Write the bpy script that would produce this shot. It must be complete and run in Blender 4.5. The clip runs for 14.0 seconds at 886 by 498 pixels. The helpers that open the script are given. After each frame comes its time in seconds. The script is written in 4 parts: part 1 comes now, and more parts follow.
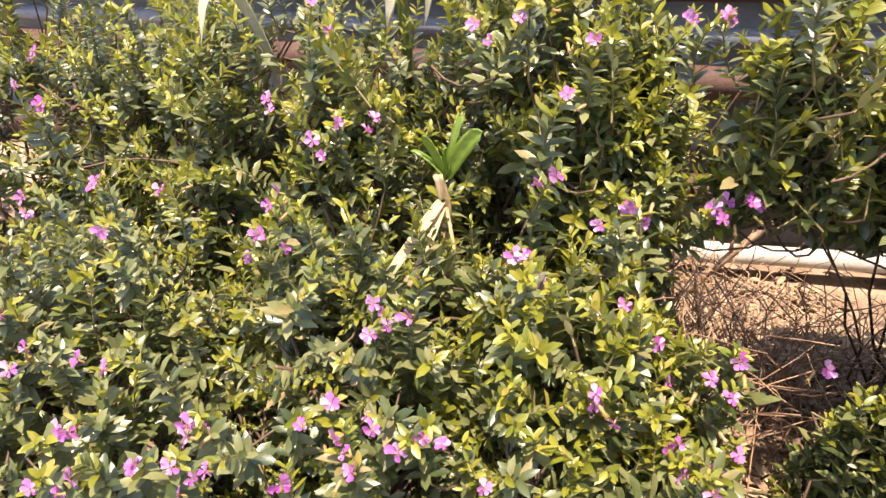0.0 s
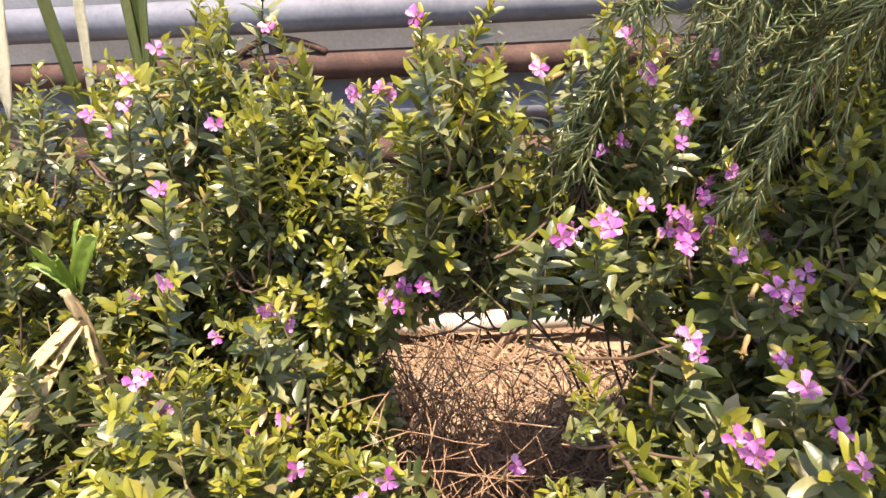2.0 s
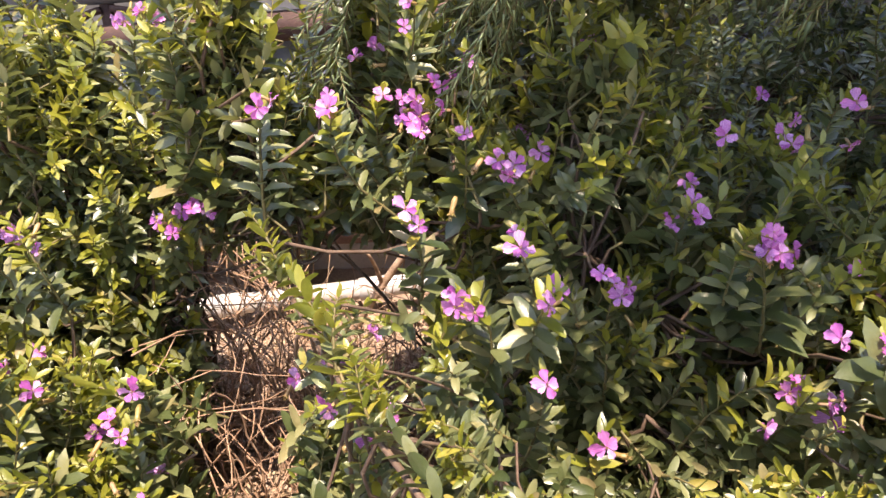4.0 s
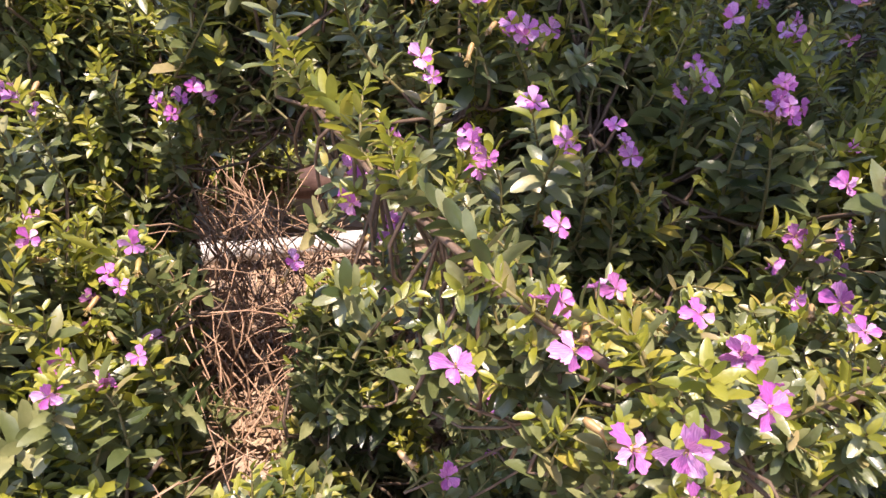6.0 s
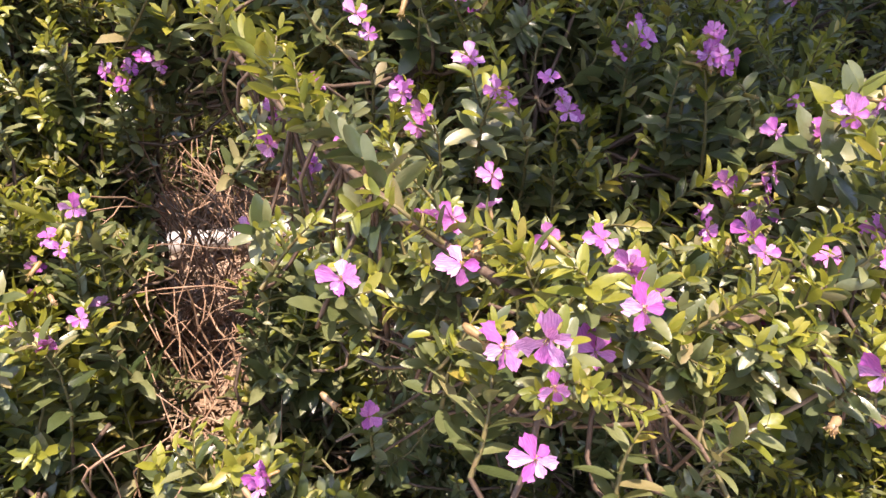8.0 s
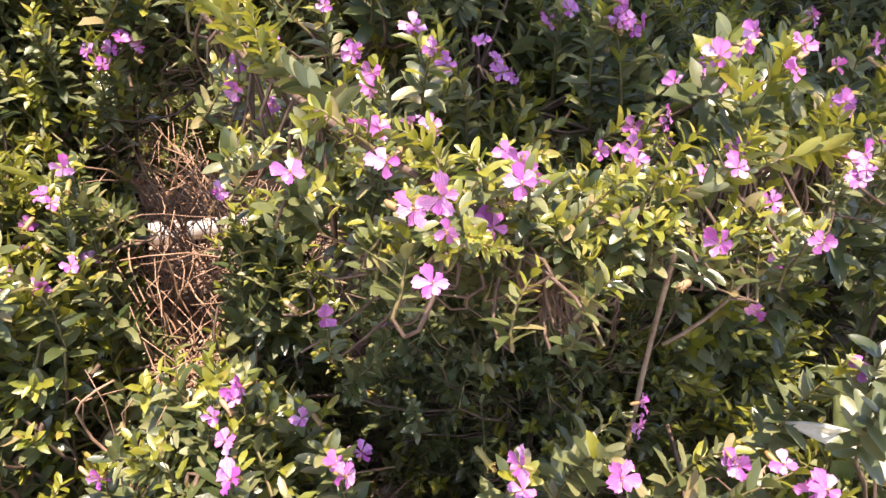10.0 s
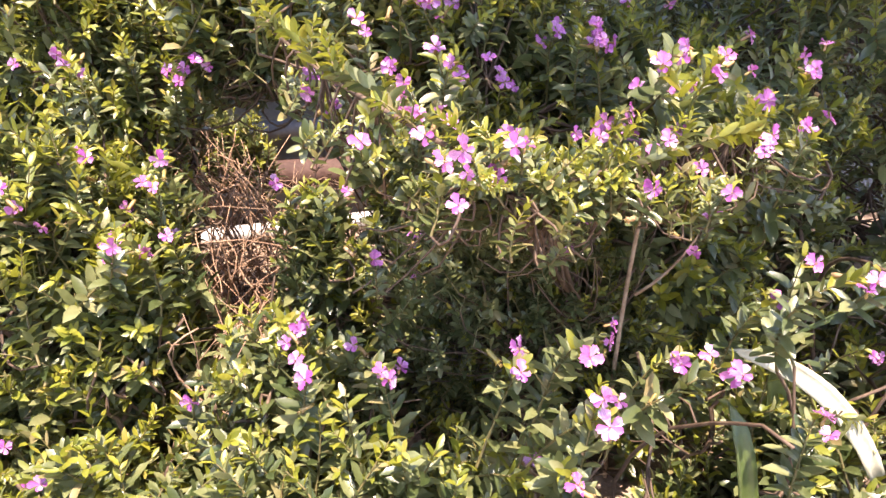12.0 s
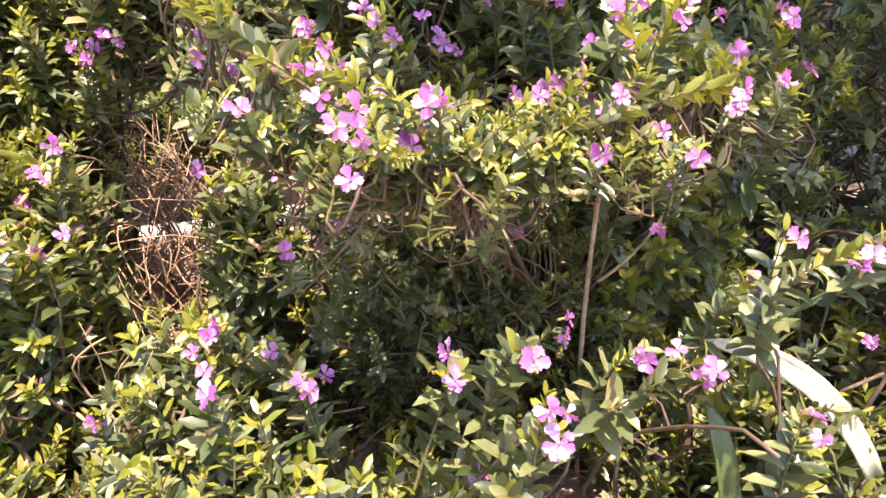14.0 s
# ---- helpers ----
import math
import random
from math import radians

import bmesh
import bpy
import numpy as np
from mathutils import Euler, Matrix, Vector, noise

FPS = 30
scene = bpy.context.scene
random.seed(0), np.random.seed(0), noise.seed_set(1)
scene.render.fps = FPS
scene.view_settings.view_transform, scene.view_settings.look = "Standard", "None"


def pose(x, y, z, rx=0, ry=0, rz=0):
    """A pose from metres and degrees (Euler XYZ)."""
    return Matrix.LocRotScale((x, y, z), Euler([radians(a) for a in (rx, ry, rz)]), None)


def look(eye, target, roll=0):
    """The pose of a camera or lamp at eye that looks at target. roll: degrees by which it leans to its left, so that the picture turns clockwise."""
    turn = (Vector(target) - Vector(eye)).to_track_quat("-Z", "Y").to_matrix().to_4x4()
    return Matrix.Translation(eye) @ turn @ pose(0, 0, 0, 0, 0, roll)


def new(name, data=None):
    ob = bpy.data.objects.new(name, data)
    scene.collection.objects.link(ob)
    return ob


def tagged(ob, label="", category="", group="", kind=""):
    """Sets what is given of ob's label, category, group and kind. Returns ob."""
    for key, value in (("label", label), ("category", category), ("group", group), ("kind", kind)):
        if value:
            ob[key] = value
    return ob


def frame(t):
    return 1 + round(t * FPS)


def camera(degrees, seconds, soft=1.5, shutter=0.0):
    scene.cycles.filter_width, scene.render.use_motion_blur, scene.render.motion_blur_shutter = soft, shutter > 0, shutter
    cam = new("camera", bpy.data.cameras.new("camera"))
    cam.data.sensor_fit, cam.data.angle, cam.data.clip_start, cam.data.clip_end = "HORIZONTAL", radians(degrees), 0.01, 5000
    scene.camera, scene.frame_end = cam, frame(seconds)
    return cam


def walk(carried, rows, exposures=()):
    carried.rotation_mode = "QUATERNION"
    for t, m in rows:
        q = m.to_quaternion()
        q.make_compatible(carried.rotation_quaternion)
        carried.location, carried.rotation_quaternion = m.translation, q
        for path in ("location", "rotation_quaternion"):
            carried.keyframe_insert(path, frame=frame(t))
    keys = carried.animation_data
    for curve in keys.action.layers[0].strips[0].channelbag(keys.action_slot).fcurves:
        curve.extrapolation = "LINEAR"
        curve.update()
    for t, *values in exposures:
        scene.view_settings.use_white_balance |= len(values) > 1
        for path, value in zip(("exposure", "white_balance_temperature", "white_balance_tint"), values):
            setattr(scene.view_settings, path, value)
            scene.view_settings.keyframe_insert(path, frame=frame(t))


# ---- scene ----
cam = camera(66.3, 14.0)
PATH = [
    (0, (-0.0590, -0.0490, 0.7620), (-0.5690, 1.4740, -0.4290), -1.30),
    (0.5, (-0.0110, -0.0150, 0.7690), (-0.3630, 1.6190, -0.3290), -0.50),
    (1, (0.0330, 0.0170, 0.7600), (-0.2580, 1.7130, -0.2600), -0.60),
    (1.5, (0.0590, 0.0300, 0.7550), (-0.1870, 1.7310, -0.2670), 0.20),
    (2, (0.0930, 0.0500, 0.7410), (-0.1300, 1.7560, -0.2780), -0.90),
    (2.5, (0.1230, 0.0540, 0.7260), (-0.0940, 1.7670, -0.2840), -1.70),
    (3, (0.1600, 0.0450, 0.7140), (0.0420, 1.7830, -0.2700), -1.20),
    (3.5, (0.1910, 0.0330, 0.6920), (0.1800, 1.7630, -0.3110), -0.60),
    (4, (0.1980, 0.0270, 0.6840), (0.1890, 1.7520, -0.3290), -1.20),
    (4.2, (0.1990, 0.0270, 0.6760), (0.1910, 1.7500, -0.3390), -1.20),
    (6.3, (0.1740, -0.0150, 0.6150), (0.2440, 1.7110, -0.3940), 2.40),
    (6.5, (0.1720, -0.0160, 0.6130), (0.2350, 1.7100, -0.3950), 2.50),
    (7, (0.1890, -0.0140, 0.6110), (0.2560, 1.7110, -0.3990), 2.10),
    (7.5, (0.1960, -0.0190, 0.6070), (0.2570, 1.7050, -0.4050), 1.50),
    (8, (0.2060, -0.0230, 0.6020), (0.2970, 1.6990, -0.4110), 1.50),
    (8.5, (0.2060, -0.0280, 0.6000), (0.3140, 1.6910, -0.4170), 1.50),
    (9, (0.2140, -0.0390, 0.5950), (0.3310, 1.6750, -0.4290), 0.90),
    (9.2, (0.2210, -0.0460, 0.5940), (0.3670, 1.6640, -0.4330), 1.30),
    (11.3, (0.2080, -0.1480, 0.6080), (0.3430, 1.6070, -0.3410), 0.50),
    (11.5, (0.2040, -0.1580, 0.6100), (0.3310, 1.5910, -0.3500), 0.60),
    (12, (0.2060, -0.1890, 0.6160), (0.3280, 1.5710, -0.3270), 0.20),
    (12.5, (0.2200, -0.2040, 0.6110), (0.3310, 1.5590, -0.3250), -1.00),
    (13, (0.2460, -0.2050, 0.6090), (0.3740, 1.5640, -0.3150), -3.60),
    (13.5, (0.2640, -0.1730, 0.5910), (0.4150, 1.5760, -0.3690), -3.50),
    (14, (0.2420, -0.1400, 0.5870), (0.3990, 1.6000, -0.3860), -1.30),
]
walk(cam, [(t, look(eye, target, roll)) for t, eye, target, roll in PATH],
     [(0, 1.72, 7500, 19), (2.5, 1.74, 7600, 19), (4.2, 1.80, 7150, 23), (6.3, 1.64, 6900, 25), (9.2, 1.72, 6950, 25), (11.3, 2.17, 7050, 24), (12.5, 2.17, 7050, 24), (14, 2.17, 7050, 23)])

# ---- world and sun ----
SUN_FROM = Vector((0.08, -0.18, 1.0)).normalized()
world = bpy.data.worlds.new("sky")
scene.world = world
world.use_nodes = True
wn = world.node_tree
sky = wn.nodes.new("ShaderNodeTexSky")
sky.sky_type = "NISHITA"
sky.sun_disc = False
sky.sun_elevation = math.asin(SUN_FROM.z)
sky.sun_rotation = math.atan2(SUN_FROM.x, SUN_FROM.y)
wn.nodes["Background"].inputs["Strength"].default_value = 0.145
wn.links.new(sky.outputs["Color"], wn.nodes["Background"].inputs["Color"])
sun = new("sun", bpy.data.lights.new("sun", "SUN"))
sun.data.energy, sun.data.angle, sun.data.color = 3.6, radians(0.5), (1.0, 0.93, 0.82)
sun.matrix_world = look(SUN_FROM * 5, (0, 0, 0))


# ---- materials ----
def mix_color(nt, fac, a, b):
    n = nt.nodes.new("ShaderNodeMix")
    n.data_type = "RGBA"
    for sock, v in ((n.inputs[0], fac), (n.inputs[6], a), (n.inputs[7], b)):
        if hasattr(v, "is_output"):
            nt.links.new(v, sock)
        else:
            sock.default_value = (*v, 1) if isinstance(v, tuple) else v
    return n.outputs[2]


def noise_of(nt, scale, detail=4.0, rough=0.6, vec=None):
    n = nt.nodes.new("ShaderNodeTexNoise")
    n.inputs["Scale"].default_value, n.inputs["Detail"].default_value = scale, detail
    n.inputs["Roughness"].default_value = rough
    if vec is None:
        vec = nt.nodes.new("ShaderNodeNewGeometry").outputs["Position"]
    nt.links.new(vec, n.inputs["Vector"])
    return n.outputs["Fac"]


def ramp_of(nt, fac, stops):
    n = nt.nodes.new("ShaderNodeValToRGB")
    el = n.color_ramp.elements
    while len(el) < len(stops):
        el.new(0.5)
    for e, (p, c) in zip(el, stops):
        e.position, e.color = p, (*c, 1)
    nt.links.new(fac, n.inputs["Fac"])
    return n.outputs["Color"]


def piece_random(nt):
    """One number for each leaf, whether it is an object of its own or an island of a larger mesh."""
    a = nt.nodes.new("ShaderNodeObjectInfo").outputs["Random"]
    b = nt.nodes.new("ShaderNodeNewGeometry").outputs["Random Per Island"]
    add = nt.nodes.new("ShaderNodeMath")
    add.operation = "ADD"
    nt.links.new(a, add.inputs[0])
    nt.links.new(b, add.inputs[1])
    fr = nt.nodes.new("ShaderNodeMath")
    fr.operation = "FRACT"
    nt.links.new(add.outputs[0], fr.inputs[0])
    return fr.outputs[0]


def blank(name):
    m = bpy.data.materials.new(name)
    m.use_nodes = True
    nt = m.node_tree
    return m, nt, nt.nodes["Principled BSDF"], nt.nodes["Material Output"]


def bumped(nt, height, strength, distance, bsdf):
    b = nt.nodes.new("ShaderNodeBump")
    b.inputs["Strength"].default_value, b.inputs["Distance"].default_value = strength, distance
    nt.links.new(height, b.inputs["Height"])
    nt.links.new(b.outputs["Normal"], bsdf.inputs["Normal"])


def plain(name, stops, rough=0.6, scale=60.0, bump=0.3, depth=0.002, fine=400.0, metal=0.0, stretch=None):
    """A surface whose colour wanders along stops by a coarse and a fine noise, with relief."""
    m, nt, bsdf, out = blank(name)
    vec = nt.nodes.new("ShaderNodeTexCoord").outputs["Object"]
    if stretch:
        mp = nt.nodes.new("ShaderNodeMapping")
        mp.inputs["Scale"].default_value = stretch
        nt.links.new(vec, mp.inputs["Vector"])
        vec = mp.outputs["Vector"]
    big = noise_of(nt, scale, 5.0, 0.65, vec)
    small = noise_of(nt, fine, 3.0, 0.6, vec)
    mx = nt.nodes.new("ShaderNodeMath")
    mx.operation = "MULTIPLY_ADD"
    mx.inputs[1].default_value, mx.inputs[2].default_value = 0.35, -0.17
    nt.links.new(small, mx.inputs[0])
    ad = nt.nodes.new("ShaderNodeMath")
    nt.links.new(mx.outputs[0], ad.inputs[0])
    nt.links.new(big, ad.inputs[1])
    nt.links.new(ramp_of(nt, ad.outputs[0], stops), bsdf.inputs["Base Color"])
    bsdf.inputs["Roughness"].default_value, bsdf.inputs["Metallic"].default_value = rough, metal
    bumped(nt, ad.outputs[0], bump, depth, bsdf)
    return m


def leafy(name, stops, through_color, share, rough):
    """A thin leaf: gloss above, light through it, each leaf with its own tone."""
    m, nt, bsdf, out = blank(name)
    rnd = piece_random(nt)
    base = ramp_of(nt, rnd, stops)
    blot = noise_of(nt, 220.0, 3.0, 0.6)
    dark = nt.nodes.new("ShaderNodeMix")
    dark.data_type, dark.blend_type = "RGBA", "MULTIPLY"
    dark.inputs[0].default_value = 0.55
    nt.links.new(base, dark.inputs[6])
    nt.links.new(ramp_of(nt, blot, [(0.3, (0.55, 0.6, 0.5)), (0.65, (1, 1, 1))]), dark.inputs[7])
    col = dark.outputs[2]
    nt.links.new(col, bsdf.inputs["Base Color"])
    bsdf.inputs["Roughness"].default_value = rough
    bsdf.inputs["Specular IOR Level"].default_value = 0.8
    bumped(nt, noise_of(nt, 900.0, 2.0), 0.25, 0.0006, bsdf)
    tr = nt.nodes.new("ShaderNodeBsdfTranslucent")
    nt.links.new(mix_color(nt, 0.5, col, through_color), tr.inputs["Color"])
    mixer = nt.nodes.new("ShaderNodeMixShader")
    mixer.inputs[0].default_value = share
    nt.links.new(bsdf.outputs[0], mixer.inputs[1])
    nt.links.new(tr.outputs[0], mixer.inputs[2])
    nt.links.new(mixer.outputs[0], out.inputs["Surface"])
    return m


LEAF_OLD = leafy("leaf_mature", [(0.0, (0.040, 0.062, 0.020)), (0.30, (0.095, 0.117, 0.042)), (0.65, (0.172, 0.188, 0.075)),
                                 (0.93, (0.240, 0.240, 0.105)), (1.0, (0.30, 0.235, 0.11))], (0.28, 0.31, 0.06), 0.22, 0.36)
LEAF_YOUNG = leafy("leaf_young", [(0.0, (0.15, 0.18, 0.022)), (0.5, (0.25, 0.255, 0.028)), (0.9, (0.34, 0.32, 0.042)),
                                  (1.0, (0.40, 0.31, 0.07))], (0.46, 0.45, 0.05), 0.34, 0.42)
LEAF_DRY = leafy("leaf_dry", [(0.0, (0.16, 0.09, 0.05)), (0.5, (0.30, 0.19, 0.11)), (1.0, (0.45, 0.33, 0.2))], (0.4, 0.25, 0.12), 0.12, 0.7)
NEEDLE = leafy("needle_leaf", [(0.0, (0.15, 0.20, 0.08)), (0.5, (0.24, 0.30, 0.13)), (1.0, (0.35, 0.40, 0.19))], (0.3, 0.4, 0.14), 0.3, 0.5)
BLADE = leafy("strap_blade", [(0.0, (0.10, 0.14, 0.04)), (1.0, (0.16, 0.19, 0.06))], (0.25, 0.33, 0.06), 0.25, 0.4)
BLADE_FRESH = leafy("fresh_blade", [(0.0, (0.16, 0.26, 0.03)), (1.0, (0.22, 0.33, 0.05))], (0.35, 0.5, 0.05), 0.3, 0.4)
BLADE_PALE = leafy("strap_blade_pale", [(0.0, (0.56, 0.53, 0.38)), (1.0, (0.66, 0.62, 0.47))], (0.6, 0.56, 0.36), 0.2, 0.5)
PETAL = leafy("petal", [(0.0, (0.46, 0.08, 0.38)), (0.4, (0.56, 0.17, 0.48)), (0.75, (0.64, 0.27, 0.56)), (1.0, (0.74, 0.42, 0.68))],
              (0.78, 0.30, 0.68), 0.3, 0.5)
vt = PETAL.node_tree
vein_map = vt.nodes.new("ShaderNodeMapping")
vein_map.inputs["Scale"].default_value = (22, 2.0, 2)
vt.links.new(vt.nodes.new("ShaderNodeTexCoord").outputs["Object"], vein_map.inputs["Vector"])
vein = ramp_of(vt, noise_of(vt, 1.0, 3.0, 0.6, vein_map.outputs["Vector"]), [(0.36, (0.55, 0.34, 0.56)), (0.54, (1, 1, 1)), (0.70, (1.25, 1.6, 1.25))])
for nd in [n for n in vt.nodes if n.type == "MIX" and n.blend_type == "MULTIPLY"]:
    nd.inputs[0].default_value = 0.8
    vt.links.new(vein, nd.inputs[7])
CALYX = leafy("calyx", [(0.0, (0.30, 0.26, 0.06)), (0.6, (0.42, 0.25, 0.09)), (1.0, (0.48, 0.30, 0.16))], (0.5, 0.35, 0.1), 0.2, 0.5)
STEM = plain("stem_bark", [(0.3, (0.055, 0.033, 0.020)), (0.55, (0.11, 0.068, 0.042)), (0.75, (0.20, 0.14, 0.09))], 0.75, 90, 0.5, 0.001, 700)
STEM_GREEN = plain("stem_green", [(0.3, (0.10, 0.085, 0.03)), (0.6, (0.16, 0.13, 0.045)), (0.8, (0.20, 0.11, 0.06))], 0.6, 120, 0.3, 0.0006, 700)
TWIG_DRY = plain("dry_twig", [(0.3, (0.19, 0.105, 0.06)), (0.55, (0.36, 0.225, 0.14)), (0.8, (0.56, 0.40, 0.26))], 0.8, 70, 0.5, 0.001, 600)
STRAW = plain("straw", [(0.3, (0.28, 0.17, 0.08)), (0.5, (0.46, 0.33, 0.17)), (0.75, (0.60, 0.47, 0.28))], 0.65, 40, 0.4, 0.001, 500, 0.0, (1, 1, 0.1))
BARK = plain("bark", [(0.3, (0.10, 0.055, 0.035)), (0.55, (0.20, 0.12, 0.08)), (0.8, (0.30, 0.21, 0.15))], 0.85, 45, 0.8, 0.003, 300)
SOIL = plain("sandy_soil", [(0.25, (0.12, 0.075, 0.048)), (0.45, (0.25, 0.17, 0.115)), (0.6, (0.35, 0.255, 0.18)), (0.8, (0.46, 0.36, 0.265))], 0.95, 9, 0.9, 0.006, 220)
LITTER = plain("litter", [(0.3, (0.16, 0.10, 0.06)), (0.5, (0.34, 0.23, 0.15)), (0.75, (0.52, 0.40, 0.28))], 0.85, 50, 0.4, 0.001, 500)
PLASTER = plain("cement_plaster", [(0.25, (0.19, 0.19, 0.20)), (0.5, (0.28, 0.28, 0.295)), (0.75, (0.37, 0.37, 0.38))], 0.85, 3.5, 0.5, 0.003, 160)
PIPE_WHITE = plain("white_plastic", [(0.3, (0.30, 0.265, 0.225)), (0.5, (0.46, 0.435, 0.40)), (0.7, (0.57, 0.55, 0.52))], 0.4, 14, 0.1, 0.0006, 160)
PIPE_GREY = plain("grey_plastic", [(0.3, (0.10, 0.11, 0.135)), (0.5, (0.15, 0.16, 0.19)), (0.7, (0.20, 0.21, 0.235))], 0.6, 9, 0.1, 0.0006, 120)
PIPE_RUST = plain("rusty_iron", [(0.25, (0.035, 0.018, 0.014)), (0.5, (0.070, 0.034, 0.026)), (0.75, (0.13, 0.075, 0.055))], 0.8, 16, 0.6, 0.002, 200)


# ---- mesh helpers ----
def mesh_of(name, verts, faces, mats, slots=None, smooth=True):
    me = bpy.data.meshes.new(name)
    me.from_pydata([tuple(v) for v in verts], [], faces)
    for m in mats:
        me.materials.append(m)
    if slots is not None:
        me.polygons.foreach_set("material_index", slots)
    if smooth:
        me.polygons.foreach_set("use_smooth", [True] * len(me.polygons))
    me.update()
    return me


def put(name, me, parent=None, m=None, label="", category="", group="", kind=""):
    ob = new(name, me)
    ob.parent = parent
    if m is not None:
        ob.matrix_basis = m
    return tagged(ob, label, category, group, kind)


def holder(name, place, label, category, group="", kind=""):
    ob = new(name, None)
    ob.empty_display_size = 0.02
    ob.location = place
    return tagged(ob, label, category, group, kind)


class Pile:
    """Gathers verts and faces of many small pieces for one mesh."""

    def __init__(self):
        self.v, self.loops, self.sizes, self.s, self.n = [], [], [], [], 0

    def add(self, verts, faces, slot=0):
        if isinstance(faces, tuple):
            self.flat(verts, *faces, slot)
        else:
            self.flat(verts, np.array([i for f in faces for i in f]), [len(f) for f in faces], slot)

    def flat(self, verts, loops, sizes, slot=0):
        self.v.append(np.asarray(verts, float))
        self.loops.append(loops + self.n)
        self.sizes.append(np.asarray(sizes))
        self.s.append(np.full(len(sizes), slot))
        self.n += len(verts)

    def mesh(self, name, mats, origin=(0, 0, 0)):
        me = bpy.data.meshes.new(name)
        v = np.concatenate(self.v) - np.asarray(origin, float)
        loops, sizes = np.concatenate(self.loops), np.concatenate(self.sizes)
        me.vertices.add(len(v))
        me.vertices.foreach_set("co", v.ravel())
        me.loops.add(len(loops))
        me.loops.foreach_set("vertex_index", loops.astype(np.int32))
        me.polygons.add(len(sizes))
        me.polygons.foreach_set("loop_start", (np.cumsum(sizes) - sizes).astype(np.int32))
        for m in mats:
            me.materials.append(m)
        me.polygons.foreach_set("material_index", np.concatenate(self.s).astype(np.int32))
        me.polygons.foreach_set("use_smooth", np.ones(len(sizes), bool))
        me.update(calc_edges=True)
        return me


def unit(v):
    v = np.asarray(v, float)
    return v / (np.linalg.norm(v) + 1e-12)


TUBE_FACES = {}


def tube_faces(n, sides, cap):
    key = (n, sides, cap)
    if key not in TUBE_FACES:
        faces = [[i * sides + k, i * sides + (k + 1) % sides, (i + 1) * sides + (k + 1) % sides, (i + 1) * sides + k] for i in range(n - 1) for k in range(sides)]
        if cap:
            faces += [list(range(sides))[::-1], [(n - 1) * sides + k for k in range(sides)]]
        TUBE_FACES[key] = (np.array([i for f in faces for i in f]), np.array([len(f) for f in faces]))
    return TUBE_FACES[key]


def rows_unit(v):
    return v / (np.sqrt((v * v).sum(-1, keepdims=True)) + 1e-12)


def cross(a, b):
    return np.stack([a[..., 1] * b[..., 2] - a[..., 2] * b[..., 1], a[..., 2] * b[..., 0] - a[..., 0] * b[..., 2], a[..., 0] * b[..., 1] - a[..., 1] * b[..., 0]], -1)


REFS = np.eye(3) * 0.9 + 0.17


def tube(pts, radii, sides=5, cap=True):
    """A tapered tube along points."""
    pts = np.asarray(pts, float)
    n = len(pts)
    d = np.empty_like(pts)
    d[1:-1] = pts[2:] - pts[:-2]
    d[0], d[-1] = pts[1] - pts[0], pts[-1] - pts[-2]
    d = rows_unit(d)
    ref = REFS[np.argmin(np.abs(d).max(0))]
    side = rows_unit(cross(d, np.broadcast_to(ref, d.shape)))
    other = cross(d, side)
    a = 2 * math.pi * np.arange(sides) / sides
    ring = np.cos(a)[None, :, None] * side[:, None] + np.sin(a)[None, :, None] * other[:, None]
    verts = pts[:, None] + np.asarray(radii, float)[:, None, None] * ring
    return verts.reshape(-1, 3), tube_faces(n, sides, cap)


def bent(a, b, sag, n=5):
    """Points of a bowed line from a to b."""
    a, b, sag = (np.asarray(q, float) for q in (a, b, sag))
    t = np.linspace(0, 1, n)[:, None]
    return a + (b - a) * t + sag * 4 * t * (1 - t)


def leaf_shape(width, fold, curl, fine=False):
    """A pointed oval leaf of length 1 along y, folded along its midrib."""
    ts = [0.0, 0.09, 0.22, 0.40, 0.60, 0.78, 0.92, 1.0] if fine else [0.0, 0.30, 0.72, 1.0]
    verts, faces = [], []
    for t in ts[:-1]:
        w = max(0.12, math.sin(math.pi * min(1.0, t ** 0.92 * 0.97)) ** 0.60)
        z = -curl * t * t
        verts += [(-w * width, t, z + fold * w), (0, t, z), (w * width, t, z + fold * w)]
    verts.append((0, 1.0, -curl))
    for i in range(len(ts) - 2):
        a = i * 3
        faces += [[a, a + 1, a + 4, a + 3], [a + 1, a + 2, a + 5, a + 4]]
    e = 3 * (len(ts) - 2)
    faces += [[e, e + 1, e + 3], [e + 1, e + 2, e + 3]]
    return np.array(verts), faces


LEAF_KINDS = ((0.195, 0.06, 0.12), (0.220, 0.08, 0.24), (0.175, 0.05, -0.08), (0.205, 0.09, 0.38))
LEAVES = [leaf_shape(*k) for k in LEAF_KINDS]
FINE = [leaf_shape(*k, True) for k in LEAF_KINDS]
LEAF_FLAT = [[(v, np.array([i for q in f for i in q]), [len(q) for q in f]) for v, f in kinds] for kinds in (LEAVES, FINE)]
LEAF_MESH = {(k, y): mesh_of("leaf", v, f, [LEAF_YOUNG if y else LEAF_OLD]) for k, (v, f) in enumerate(FINE) for y in (0, 1)}


def basis(y, z):
    """A turn whose second axis is y and third near z."""
    y = unit(y)
    x = unit(np.cross(y, z))
    return np.stack([x, y, np.cross(x, y)], 1)


def matrix(turn, scale, place):
    m = Matrix.Identity(4)
    for r in range(3):
        for c in range(3):
            m[r][c] = turn[r, c] * scale
        m[r][3] = place[r]
    return m


